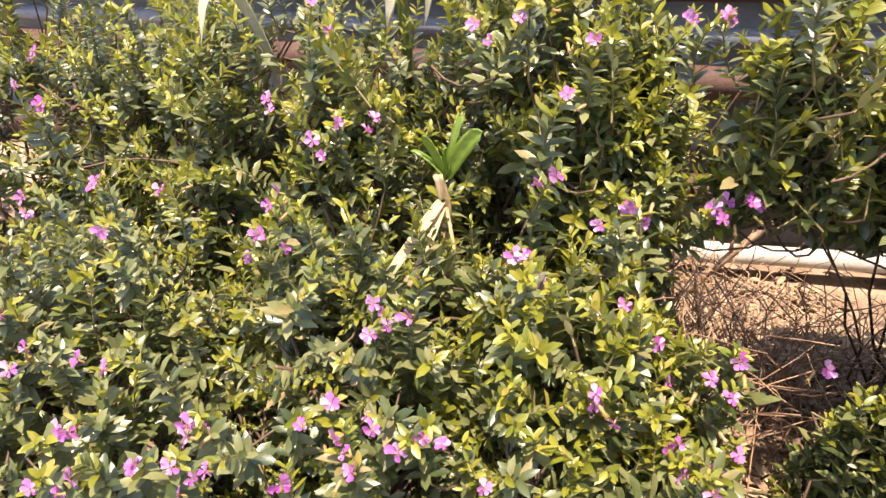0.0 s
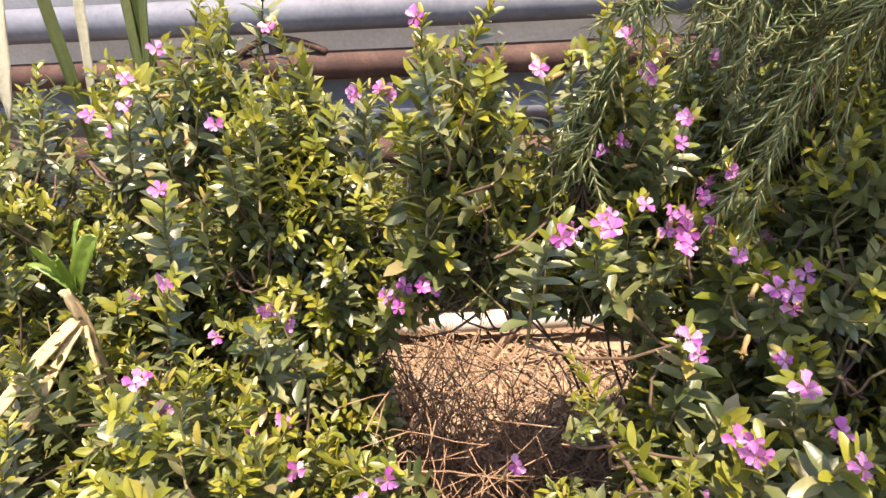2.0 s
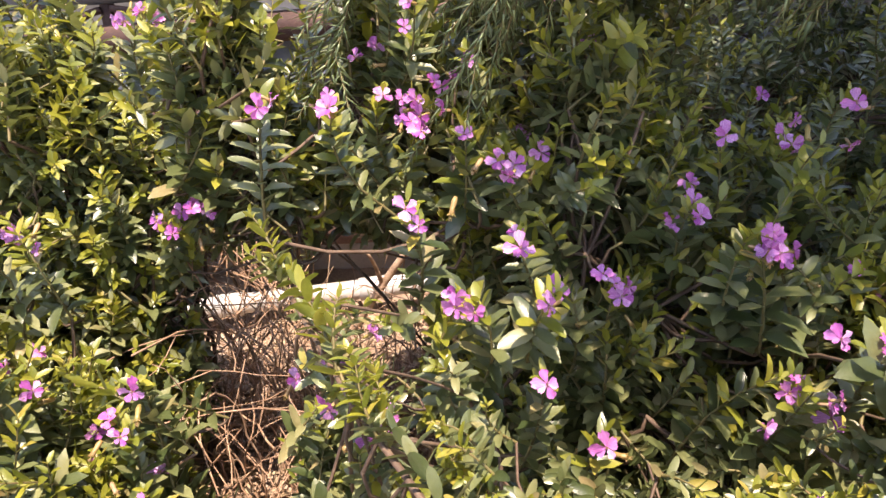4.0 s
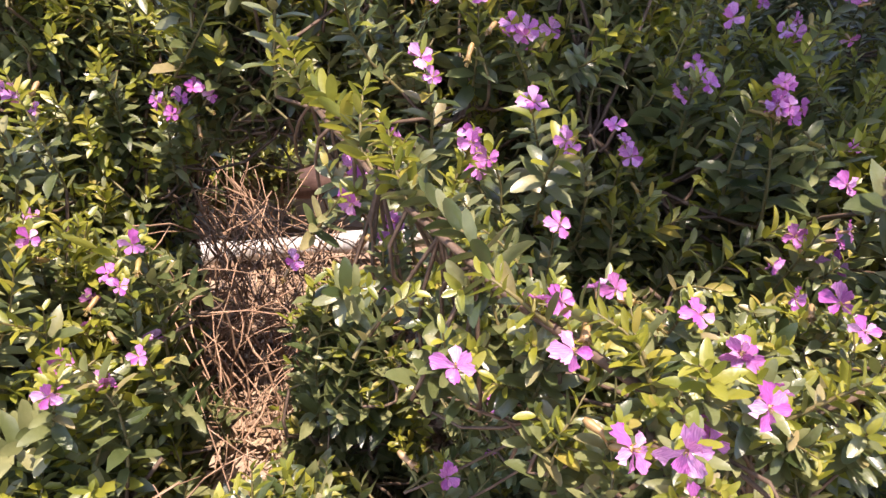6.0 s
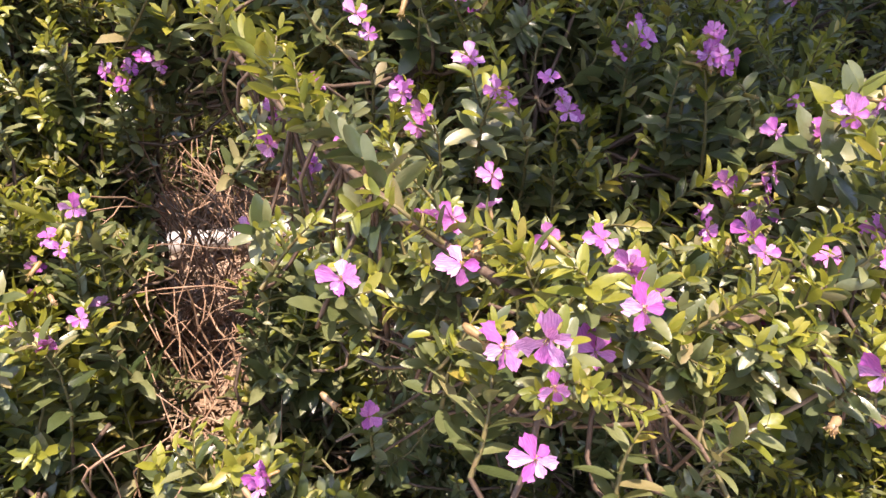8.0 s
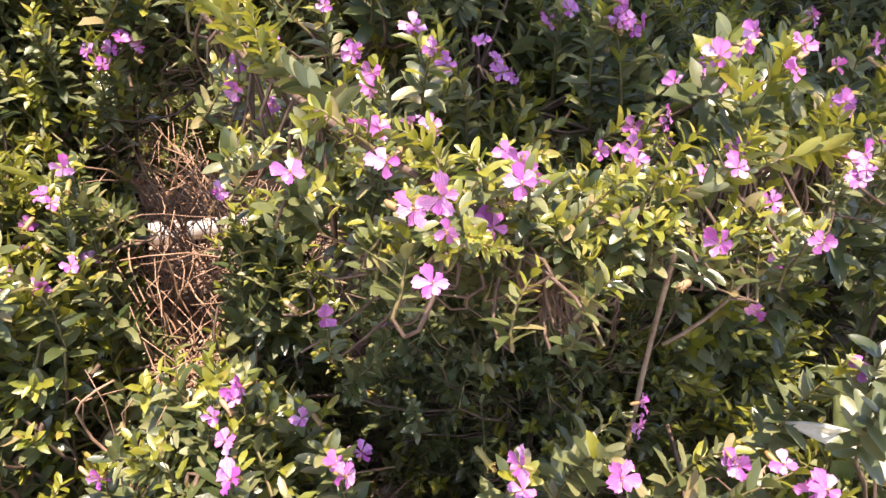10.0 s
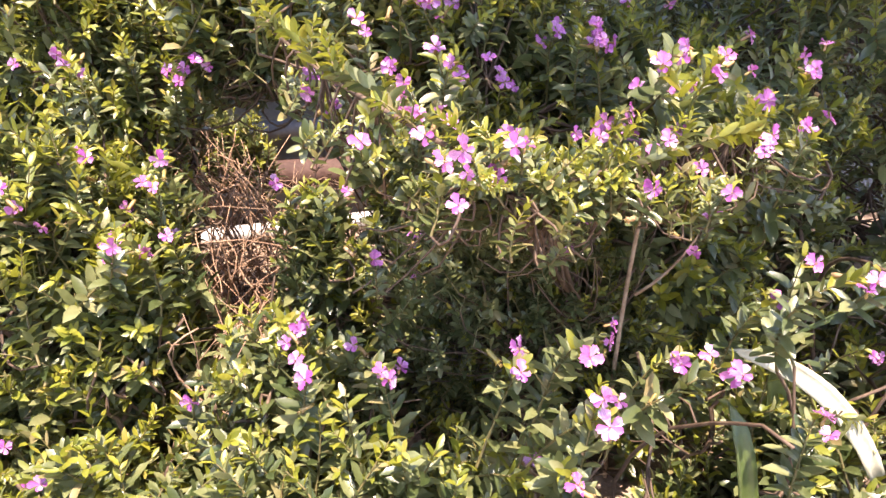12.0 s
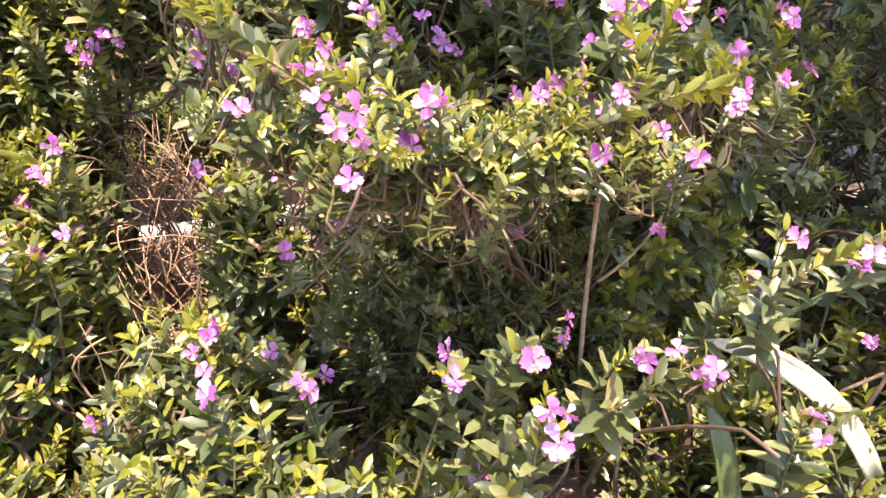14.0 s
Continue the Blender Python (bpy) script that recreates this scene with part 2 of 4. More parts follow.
def shoot(rng, start, way, length, leaf, young, leaves, pile, droop=0.0):
    """A leafy shoot: opposite pairs, each turned against the last, shrinking to the tip. Gathers turns, sizes, places, and the stem."""
    way = unit(way)
    bow = rng.normal(0, 0.18, 3) * length + np.array((0, 0, 0.10 - droop)) * length
    pts = bent(start, np.asarray(start) + way * length, bow * 0.5, 5)
    pile.add(*tube(pts, np.array((0.0011, 0.0010, 0.0008, 0.0006, 0.0004)) * (0.7 if leaf < 0.015 else 1.0), 4, False), 1)
    n = max(5, int(length / (leaf * 0.25)))
    t = 0.10 + 0.90 * np.arange(n) / (n - 1)
    k = np.minimum((t * 4).astype(int), 3)
    seg = pts[k + 1] - pts[k]
    p = pts[k] + seg * (t * 4 - k)[:, None]
    d = rows_unit(seg)
    a = rows_unit(cross(d, np.broadcast_to(np.array((0.3, 0.5, 0.8)), d.shape)))
    b = cross(d, a)
    spin = rng.uniform(0, math.pi) + np.cumsum(math.pi / 2 + rng.normal(0, 0.25, n))
    size = leaf * (1.05 - 0.55 * t ** 2.2) * rng.uniform(0.75, 1.15, n)
    tilt = (np.radians(71 - 31 * t) + rng.normal(0, 0.16, n))[:, None]
    soft = t > young + rng.normal(0, 0.12, n)
    for sgn in (1, -1):
        out = sgn * (np.cos(spin)[:, None] * a + np.sin(spin)[:, None] * b)
        y = rows_unit(d * np.cos(tilt) + out * np.sin(tilt))
        z = d * np.sin(tilt) - out * np.cos(tilt) + np.array((0, 0, 0.35)) + rng.normal(0, 0.15, (n, 3))
        x = rows_unit(cross(y, z))
        keep = rng.random(n) > 0.06
        leaves.append((np.stack([x, y, cross(x, y)], 2)[keep], size[keep], p[keep], soft[keep]))
    return pts


# ---- one flower, built once and shared ----
def petal_shape():
    verts, faces = [], []
    rows = [(0.06, 0.05), (0.34, 0.15), (0.62, 0.29), (0.86, 0.36), (1.04, 0.24)]
    cols = (-1, -0.55, 0, 0.55, 1)
    for i, (t, w) in enumerate(rows):
        for k, x in enumerate(cols):
            ruffle = 0.11 * t * math.sin(2.6 * i + 2.9 * k) * (0.35 + abs(x))
            verts.append((x * w, t - 0.05 * abs(x) * t + 0.05 * math.sin(4 * k) * (i == 4), 0.10 * t * abs(x) + ruffle - 0.12 * t * t))
    for i in range(4):
        for k in range(4):
            a = i * 5 + k
            faces.append([a, a + 1, a + 6, a + 5])
    return verts, faces


PETAL_MESH = mesh_of("petal", *petal_shape(), [PETAL])
cal = Pile()
cal.add(*tube([(0, 0, -1.0), (0, 0.02, -0.75), (0.01, 0.03, -0.35), (0, 0, 0.0)], [0.10, 0.17, 0.13, 0.19], 7), 0)
for ang in range(6):
    a6 = radians(60 * ang + 30)
    cal.add(*tube([(0.15 * math.cos(a6), 0.15 * math.sin(a6), -0.05), (0.26 * math.cos(a6), 0.26 * math.sin(a6), 0.08)], [0.05, 0.01], 3), 0)
for ang in range(5):
    a5 = radians(72 * ang)
    cal.add(*tube([(0.05 * math.cos(a5), 0.05 * math.sin(a5), 0), (0.09 * math.cos(a5), 0.09 * math.sin(a5), 0.3)], [0.02, 0.025], 3), 0)
CALYX_MESH = cal.mesh("flower", [CALYX])


def flower(rng, parent, place, way, size):
    """A six-petalled flower: its tube, with each petal a part."""
    turn = basis(unit(np.cross(way, (0.2, 0.4, 0.9))), way)
    ob = put("flower", CALYX_MESH, parent, matrix(turn, size * 0.5, place))
    for k in range(6):
        a = 60 * k + rng.normal(0, 11)
        big = (1.2 if k in (0, 5) else 0.92) * rng.uniform(0.75, 1.12)
        put("petal", PETAL_MESH, ob, pose(0, 0, 0, 0, 0, a) @ pose(0, 0, 0, 16 + rng.normal(0, 15), rng.normal(0, 14), 0) @ Matrix.Scale(big, 4))
    return ob


# ---- setting ----
rng0 = np.random.default_rng(11)
xs = np.concatenate([[-400, -60, -10, -3], np.linspace(-1.7, 1.7, 69), [4, 12, 60, 400]])
ys = np.concatenate([[-400, -60, -10, -3], np.linspace(-0.9, 1.3, 45), [4, 12, 60, 400]])


def bed_height(x, y):
    """The bed is heaped up under the shrubs and falls towards the wall and the path."""
    back = min(1.0, max(0.0, (0.93 - y) / 0.30))
    front = min(1.0, max(0.0, (y + 0.75) / 0.5))
    side = min(1.0, max(0.0, (1.6 - abs(x)) / 0.4))
    rise = 0.15 * back * back * (3 - 2 * back) * front * front * (3 - 2 * front) * side
    return rise + 0.016 * noise.noise((x * 6, y * 6, 0)) + 0.007 * noise.noise((x * 25, y * 25, 3))


gv, gf = [], []
for yy in ys:
    for xx in xs:
        near = 1.0 if -1.7 <= xx <= 1.7 and -0.9 <= yy <= 1.2 else 0.0
        gv.append((xx, yy, near * bed_height(xx, yy)))
for j in range(len(ys) - 1):
    for i in range(len(xs) - 1):
        a = j * len(xs) + i
        gf.append([a, a + 1, a + 1 + len(xs), a + len(xs)])
put("ground", mesh_of("ground", gv, gf, [SOIL]), label="sandy brown garden soil with dry litter", category="ground", kind="structure")


def box_mesh(name, lo, hi, mat, bevel=0.006):
    bm = bmesh.new()
    bmesh.ops.create_cube(bm, size=1)
    for v in bm.verts:
        v.co = Vector([(lo[k] + hi[k]) / 2 + v.co[k] * (hi[k] - lo[k]) for k in range(3)])
    bmesh.ops.bevel(bm, geom=bm.edges[:], offset=bevel, segments=2, affect="EDGES")
    me = bpy.data.meshes.new(name)
    bm.to_mesh(me)
    bm.free()
    me.materials.append(mat)
    return me


WALL_Y = 1.13
put("wall_back", box_mesh("wall_back", (-4, WALL_Y, -0.05), (4, WALL_Y + 0.15, 0.64), PLASTER, 0.008),
    label="grey cement-plastered garden wall behind the shrubs", category="wall", kind="structure")


def pipe(name, y, z, slope, r, x0, x1, mat, label, clips=()):
    """A straight pipe along the wall, slightly sagging, with clips that hold it."""
    me_pts = [np.array((x, y, z + slope * x + 0.002 * math.sin(3.1 * x + 9 * z))) for x in np.linspace(x0, x1, 25)]
    mid = np.array((0.5 * (x0 + x1), y, z))
    p = Pile()
    p.add(*tube(me_pts, [r] * 25, 20), 0)
    ob = put(name, p.mesh(name, [mat], mid), None, Matrix.Translation(mid), label, "pipe")
    for x in clips:
        zc = z + slope * x
        c = Pile()
        ring = [np.array((x, y + (r + 0.001) * math.cos(a), zc + (r + 0.001) * math.sin(a))) for a in np.linspace(-2.2, 2.2, 14)]
        c.add(*tube(ring, [0.0022] * 14, 6), 0)
        c.add(*tube([(x, y + r, zc), (x, WALL_Y + 0.004, zc)], [0.004, 0.005], 8), 0)
        put("clip", c.mesh("clip", [mat], mid), ob)
    return ob


pipe("pipe", 1.085, 0.543, 0.06, 0.027, -3.5, 3.5, PIPE_GREY, "long grey plastic pipe fixed along the wall", (-1.8, 1.1))
pipe("pipe", 1.075, 0.466, 0.065, 0.022, -3.5, 3.5, PIPE_RUST, "red-brown rusty iron pipe along the wall", (-1.7, 1.2))
pipe("pipe", 1.08, 0.388, 0.05, 0.016, -3.5, 3.5, PIPE_GREY, "blue-grey plastic pipe low on the wall", (-1.6, 1.3))
pipe("pipe", 1.07, 0.318, 0.04, 0.026, -3.5, 3.5, PIPE_RUST, "thick rusty brown pipe low on the wall", (-1.5, 1.4))
pipe("pipe", 1.085, 0.205, 0.04, 0.017, -3.5, 3.5, PIPE_GREY, "grey plastic pipe near the foot of the wall", (-1.4, 1.5))
pipe("pipe", 1.075, 0.115, 0.04, 0.030, -3.5, 3.5, PIPE_RUST, "thick rusty brown pipe at the foot of the wall", (-1.3, 1.6))

br = holder("bracket", (-0.315, 1.075, 0.44), "dark rusty iron bracket between the pipes on the wall", "bracket")
for name, a, b, r in (("post", (-0.300, 1.078, 0.452), (-0.302, 1.09, 0.505), 0.011), ("leg", (-0.305, 1.072, 0.490), (-0.356, 1.062, 0.466), 0.0055), ("leg", (-0.290, 1.072, 0.492), (-0.215, 1.066, 0.474), 0.0055)):
    c = Pile()
    c.add(*tube(bent(a, b, (0, 0, 0.004), 6), [r] * 6, 8), 0)
    put(name, c.mesh(name, [PIPE_RUST], br.location), br)


def water_line(x):
    """The white pipe's axis, which runs a little away from the wall."""
    return np.array((x, 0.972 + 0.16 * x, 0.047 + 0.004 * math.sin(5 * x)))


wp = Pile()
wp.add(*tube([water_line(x) for x in np.linspace(-0.42, 0.62, 30)], [0.0170] * 30, 20), 0)
white = put("water_pipe", wp.mesh("water_pipe", [PIPE_WHITE], water_line(0.0)), None, Matrix.Translation(water_line(0.0)), "white plastic water pipe lying on the sandy soil", "pipe")
for x in (-0.16, 0.075):
    c = Pile()
    c.add(*tube([water_line(x - 0.024), water_line(x + 0.024)], [0.0195, 0.0195], 20), 0)
    put("coupling", c.mesh("coupling", [PIPE_WHITE], water_line(0.0)), white)


# ---- shrubs ----
def in_gap(p):
    """The opening among the shrubs, through which the sand and the white pipe show, and a small dark hollow in front."""
    d = p[1] - 0.40
    if ((p[0] - 0.40) / 0.042) ** 2 + ((p[1] - 0.125) / 0.05) ** 2 + ((p[2] - 0.285) / 0.05) ** 2 < 1:
        return True
    return -0.03 < d < 0.60 and 0.025 - 0.45 * d < p[0] < 0.165 + 0.22 * d and p[2] < 0.485 - 0.72 * d


def shrub(seed, cx, cy, rx, ry, h, count, spots=(), label="", leaf=0.0195, young=0.70, mains=7, low=-0.05, parts=100, bloom=1.0, lean=(0, 0), arches=(), fan=(0.35, 0.75), foot_at=None, ridge=(), ridge_count=0, push=0.004, crest_flowers=0, stalk=(0.06, 0.10), skirt=0, detail=0, stem=1.0):
    """A mounded false-heather shrub: bowed branches, twigs, leafy shoots over a dome, and flowers at the given spots."""
    rng = np.random.default_rng(seed)
    origin = np.array((cx, cy, bed_height(cx, cy)))
    ob = holder("flowering_shrub", origin, label, "shrub", "flowering shrubs in the bed")
    zc = 0.42 * h
    joints = []
    for i in range(mains):
        a = 2 * math.pi * (i + rng.uniform(-0.3, 0.3)) / mains
        f = rng.uniform(*fan)
        tip = np.array((cx + lean[0] + rx * f * math.cos(a), cy + lean[1] + ry * f * math.sin(a), h * rng.uniform(0.62, 0.85)))
        foot = (origin if foot_at is None else np.array(foot_at)) + np.array((rng.uniform(-0.03, 0.03), rng.uniform(-0.03, 0.03), -0.02))
        pts = bent(foot, tip, (rng.normal(0, 0.015), rng.normal(0, 0.015), 0.02), 9)
        for k in range(1, 8):
            pts[k] = pts[k] + rng.normal(0, 0.004, 3)
        p = Pile()
        p.add(*tube(pts, np.linspace(0.0034, 0.0013, 9) * stem, 6), 0)
        put("branch", p.mesh("branch", [STEM], origin), ob)
        joints += list(pts[3:])
    joints = np.array(joints)
    twigs, leaves = Pile(), []

    def grow(tip, way, length, drop, ripe=young):
        start = tip - unit(way) * length
        if in_gap(tip) or in_gap(0.5 * tip + 0.5 * start) or in_gap(start):
            return
        near = joints[np.argmin(((joints - start) ** 2).sum(1) + 0.3 * np.maximum(0, joints[:, 2] - start[2]) ** 2)]
        twigs.add(*tube(bent(near, start, rng.normal(0, 0.008, 3) + np.array((0, 0, -0.01)), 5), np.linspace(0.0014, 0.0011, 5) * (0.6 if detail else 1.0), 4, False), 0)
        shoot(rng, start, way, length, leaf * rng.uniform(0.8, 1.15), ripe, leaves, twigs, drop)

    limbs = []
    for line, size in arches:
        line = [np.array(q) for q in line]
        limbs += [a + (b - a) * k / 4 for a, b in zip(line[:-1], line[1:]) for k in range(4)]
        near = joints[np.argmin(((joints - line[0]) ** 2).sum(1))]
        p = Pile()
        p.add(*tube([near] + line, np.linspace(0.0021, 0.0010, len(line) + 1), 6), 0)
        put("branch", p.mesh("branch", [STEM], origin), ob)
        for a, b in zip(line[:-1], line[1:]):
            last = b is line[-1]
            shoot(rng, a, b - a, float(np.linalg.norm(b - a)), size, 0.3 if last else 0.7, leaves, twigs)
            for _ in range(3):
                q = a + (b - a) * rng.random()
                shoot(rng, q, unit(b - a) + np.array((0, -0.1, 0.6)) + rng.normal(0, 0.3, 3), rng.uniform(0.02, 0.036), size * 0.85, 0.4, leaves, twigs)
    joints = np.array(list(joints) + limbs)
    for _ in range(count):
        uz = rng.uniform(low, 1.0)
        a = rng.uniform(0, 2 * math.pi)
        w = math.sqrt(max(0.0, 1 - uz * uz))
        n = np.array((w * math.cos(a) / rx, w * math.sin(a) / ry, uz / (h - zc)))
        f = 1 - 0.33 * rng.random() ** 1.8 + rng.normal(0, 0.035)
        tip = np.array((cx + rx * f * w * math.cos(a), cy + ry * f * w * math.sin(a), zc + (h - zc) * f * uz))
        way = unit(n) * 0.55 + np.array((0, 0, 0.62)) + rng.normal(0, 0.30, 3)
        grow(tip, way, rng.uniform(0.05, 0.11), rng.uniform(-0.1, 0.3))
    crest = np.array(ridge)
    for _ in range(ridge_count):
        i = rng.integers(0 if rng.random() < 0.3 else 1, len(crest) - 1)
        tip = crest[i] + (crest[i + 1] - crest[i]) * rng.random() + rng.normal(0, 1, 3) * np.array((0.013, 0.008, 0.006)) + np.array((0, 0.0, -0.006))
        back = rng.uniform(-0.005, 0.070)
        tip = tip + np.array((0, back, -0.15 * back))
        grow(tip, np.array((rng.normal(0, 0.45), -0.25 + rng.normal(0, 0.4), 0.65)), rng.uniform(0.02, 0.034), 0.1)
    for _ in range(skirt):
        i = rng.integers(2, len(crest) - 1)
        dz = rng.uniform(0.06, 0.20)
        tip = crest[i] + (crest[i + 1] - crest[i]) * rng.random() + np.array((-0.09 * dz, 0.40 * dz + 0.070, -dz)) + rng.normal(0, 1, 3) * np.array((0.012, 0.011, 0.010))
        grow(tip, np.array((rng.normal(0, 0.6), -0.35 + rng.normal(0, 0.3), 0.45 + rng.normal(0, 0.4))), rng.uniform(0.03, 0.06), 0.2, 1.05)
    for s in spots:
        tip = np.array(s) + rng.normal(0, 0.002, 3)
        out = unit(tip - np.array((cx, cy, zc)))
        way = out * 0.5 + np.array((0, -0.1, 0.7)) + rng.normal(0, 0.22, 3)
        grow(tip + np.array((0, 0.006, 0.002)), way, rng.uniform(*stalk), 0.0)
        look_way = unit(np.array((rng.normal(0, 0.45), -0.75 + rng.normal(0, 0.3), 0.55 + rng.normal(0, 0.3))))
        flower(rng, ob, tip + look_way * push - origin, look_way, rng.uniform(0.0105, 0.0145) * bloom)
        if rng.random() < (0.2 if detail else 0.5):
            side = tip + rng.normal(0, 0.009, 3)
            lw = unit(look_way + rng.normal(0, 0.6, 3))
            flower(rng, ob, side + lw * 0.006 - origin, lw, rng.uniform(0.0085, 0.0115) * bloom)
    for _ in range(crest_flowers):
        i = rng.integers(1, len(crest) - 1)
        q = crest[i] + (crest[i + 1] - crest[i]) * rng.random() + rng.normal(0, 1, 3) * np.array((0.006, 0.008, 0.006)) + np.array((0, -0.01, 0.004))
        lw = unit(np.array((rng.normal(0, 0.5), -0.75 + rng.normal(0, 0.3), 0.5 + rng.normal(0, 0.4))))
        flower(rng, ob, q + lw * 0.006 - origin, lw, rng.uniform(0.0085, 0.0105))
    for s in list(spots)[::2]:
        way = unit((rng.normal(0, 0.6), -0.6, rng.normal(-0.3, 0.4)))
        turn = basis(unit(np.cross(way, (0.2, 0.4, 0.9))), way)
        put("bud", CALYX_MESH, ob, matrix(turn, rng.uniform(0.0065, 0.0100), np.array(s) + rng.normal(0, 0.008, 3) + np.array((0, 0, -0.008)) - origin))
    put("twig_mass", twigs.mesh("twig_mass", [STEM, STEM_GREEN], origin), ob, kind="stuff")
    turns, sizes, places, soft = (np.concatenate([l[i] for l in leaves]) for i in range(4))
    order = np.argsort(places[:, 1] - 1.2 * places[:, 2])
    for i in order[:parts]:
        put("leaf", LEAF_MESH[int(i) % 4, int(soft[i])], ob, matrix(turns[i], sizes[i], places[i] - origin))
    pile = Pile()
    for k in range(4):
        for y in (0, 1):
            pick = order[parts:]
            pick = pick[(pick % 4 == k) & (soft[pick] == bool(y))]
            if len(pick):
                v, loops, counts = LEAF_FLAT[detail][k]
                verts = np.einsum("nij,vj->nvi", turns[pick], v) * sizes[pick][:, None, None] + places[pick][:, None]
                pile.flat(verts.reshape(-1, 3), (np.arange(len(pick))[:, None] * len(v) + loops).ravel(), list(counts) * len(pick), y)
    put("foliage", pile.mesh("foliage", [LEAF_OLD, LEAF_YOUNG], origin), ob, kind="stuff")
    return ob


BED = "dense green false-heather shrub with small glossy leaves and mauve flowers"
shrub(1, -0.44, 0.57, 0.30, 0.19, 0.60, 440, [(-0.344, 0.505, 0.559), (-0.37, 0.42, 0.52), (-0.617, 0.397, 0.52), (-0.667, 0.466, 0.52), (-0.30, 0.40, 0.52)], BED)
shrub(2, -0.16, 0.57, 0.16, 0.13, 0.64, 340, [(-0.096, 0.54, 0.63), (-0.16, 0.444, 0.60), (-0.20, 0.46, 0.585), (-0.037, 0.55, 0.575)],
      "tall yellow-green false-heather shrub with few mauve flowers")
shrub(3, -0.07, 0.53, 0.095, 0.11, 0.61, 260, [(-0.013, 0.52, 0.59), (0.004, 0.44, 0.47), (0.015, 0.455, 0.467), (-0.063, 0.39, 0.485), (0.012, 0.435, 0.455)], BED)
shrub(4, -0.25, 0.33, 0.20, 0.15, 0.49, 327, [(-0.222, 0.285, 0.443), (-0.222, 0.270, 0.425), (-0.267, 0.41, 0.515), (-0.211, 0.27, 0.44), (-0.194, 0.28, 0.44),
      (-0.157, 0.21, 0.41), (-0.206, 0.19, 0.41), (-0.189, 0.20, 0.41), (-0.194, 0.17, 0.41), (-0.172, 0.19, 0.41), (-0.227, 0.215, 0.41), (-0.241, 0.19, 0.41),
      (-0.331, 0.34, 0.475), (-0.327, 0.30, 0.47), (-0.315, 0.305, 0.47), (-0.372, 0.18, 0.43)], "bushy false-heather shrub with clusters of mauve flowers", young=0.84)
shrub(5, -0.50, 0.26, 0.24, 0.21, 0.46, 396, [(-0.384, 0.146, 0.41), (-0.382, 0.109, 0.40), (-0.353, 0.118, 0.41), (-0.30, 0.141, 0.41), (-0.298, 0.163, 0.41),
      (-0.275, 0.144, 0.41), (-0.313, 0.173, 0.41), (-0.325, 0.133, 0.41), (-0.438, 0.167, 0.43), (-0.441, 0.185, 0.43), (-0.486, 0.209, 0.44), (-0.512, 0.247, 0.46),
      (-0.531, 0.295, 0.47), (-0.486, 0.324, 0.47), (-0.432, 0.337, 0.47), (-0.465, 0.307, 0.49), (-0.443, 0.275, 0.47), (-0.239, 0.157, 0.40)],
      "bushy false-heather shrub with many mauve flowers", young=0.84)
shrub(6, -0.09, 0.31, 0.12, 0.11, 0.49, 270, [(-0.112, 0.381, 0.571), (-0.107, 0.365, 0.52), (-0.057, 0.375, 0.502), (-0.075, 0.345, 0.495), (-0.134, 0.34, 0.46),
      (-0.116, 0.325, 0.452), (-0.03, 0.31, 0.436), (-0.016, 0.325, 0.39), (-0.065, 0.255, 0.435), (-0.118, 0.19, 0.40)], BED)
shrub(7, -0.01, 0.26, 0.065, 0.07, 0.40, 103, [(0.033, 0.272, 0.39), (0.014, 0.265, 0.378), (-0.035, 0.345, 0.38), (-0.049, 0.357, 0.42), (-0.063, 0.256, 0.418), (0.0, 0.25, 0.38)], BED)
shrub(8, 0.285, 0.43, 0.115, 0.11, 0.615, 270, [(0.181, 0.397, 0.565), (0.206, 0.377, 0.55), (0.233, 0.368, 0.535), (0.110, 0.335, 0.58), (0.163, 0.436, 0.63), (0.213, 0.435, 0.575),
      (0.19, 0.39, 0.558), (0.20, 0.395, 0.56), (0.175, 0.40, 0.55), (0.185, 0.385, 0.545), (0.225, 0.365, 0.54), (0.14, 0.36, 0.57), (0.290, 0.468, 0.575), (0.164, 0.41, 0.56),
      (0.18, 0.327, 0.53), (0.211, 0.317, 0.475), (0.204, 0.28, 0.51), (0.248, 0.275, 0.51), (0.25, 0.445, 0.522), (0.242, 0.415, 0.494), (0.243, 0.466, 0.485), (0.237, 0.357, 0.498),
      (0.308, 0.468, 0.552), (0.256, 0.395, 0.53), (0.229, 0.379, 0.534), (0.138, 0.383, 0.563)], "false-heather shrub crowded with bright mauve flowers", low=0.22)
shrub(9, 0.41, 0.39, 0.16, 0.13, 0.53, 276, [(0.344, 0.390, 0.512), (0.359, 0.394, 0.54), (0.351, 0.306, 0.517), (0.34, 0.30, 0.52), (0.36, 0.31, 0.51), (0.332, 0.361, 0.515),
      (0.347, 0.301, 0.516), (0.329, 0.341, 0.514), (0.40, 0.40, 0.53), (0.422, 0.335, 0.486), (0.449, 0.235, 0.494), (0.475, 0.222, 0.475), (0.498, 0.265, 0.50)], BED, low=0.3)
shrub(12, 0.47, 0.15, 0.10, 0.08, 0.335, 190, [(0.444, 0.086, 0.44), (0.433, 0.124, 0.428), (0.546, 0.18, 0.40), (0.438, 0.15, 0.392), (0.384, 0.09, 0.388), (0.435, 0.078, 0.36),
      (0.457, 0.04, 0.325), (0.527, 0.17, 0.33), (0.505, 0.045, 0.325), (0.53, 0.035, 0.30)], "low false-heather shrub with greyish leaves and mauve flowers", young=0.84)
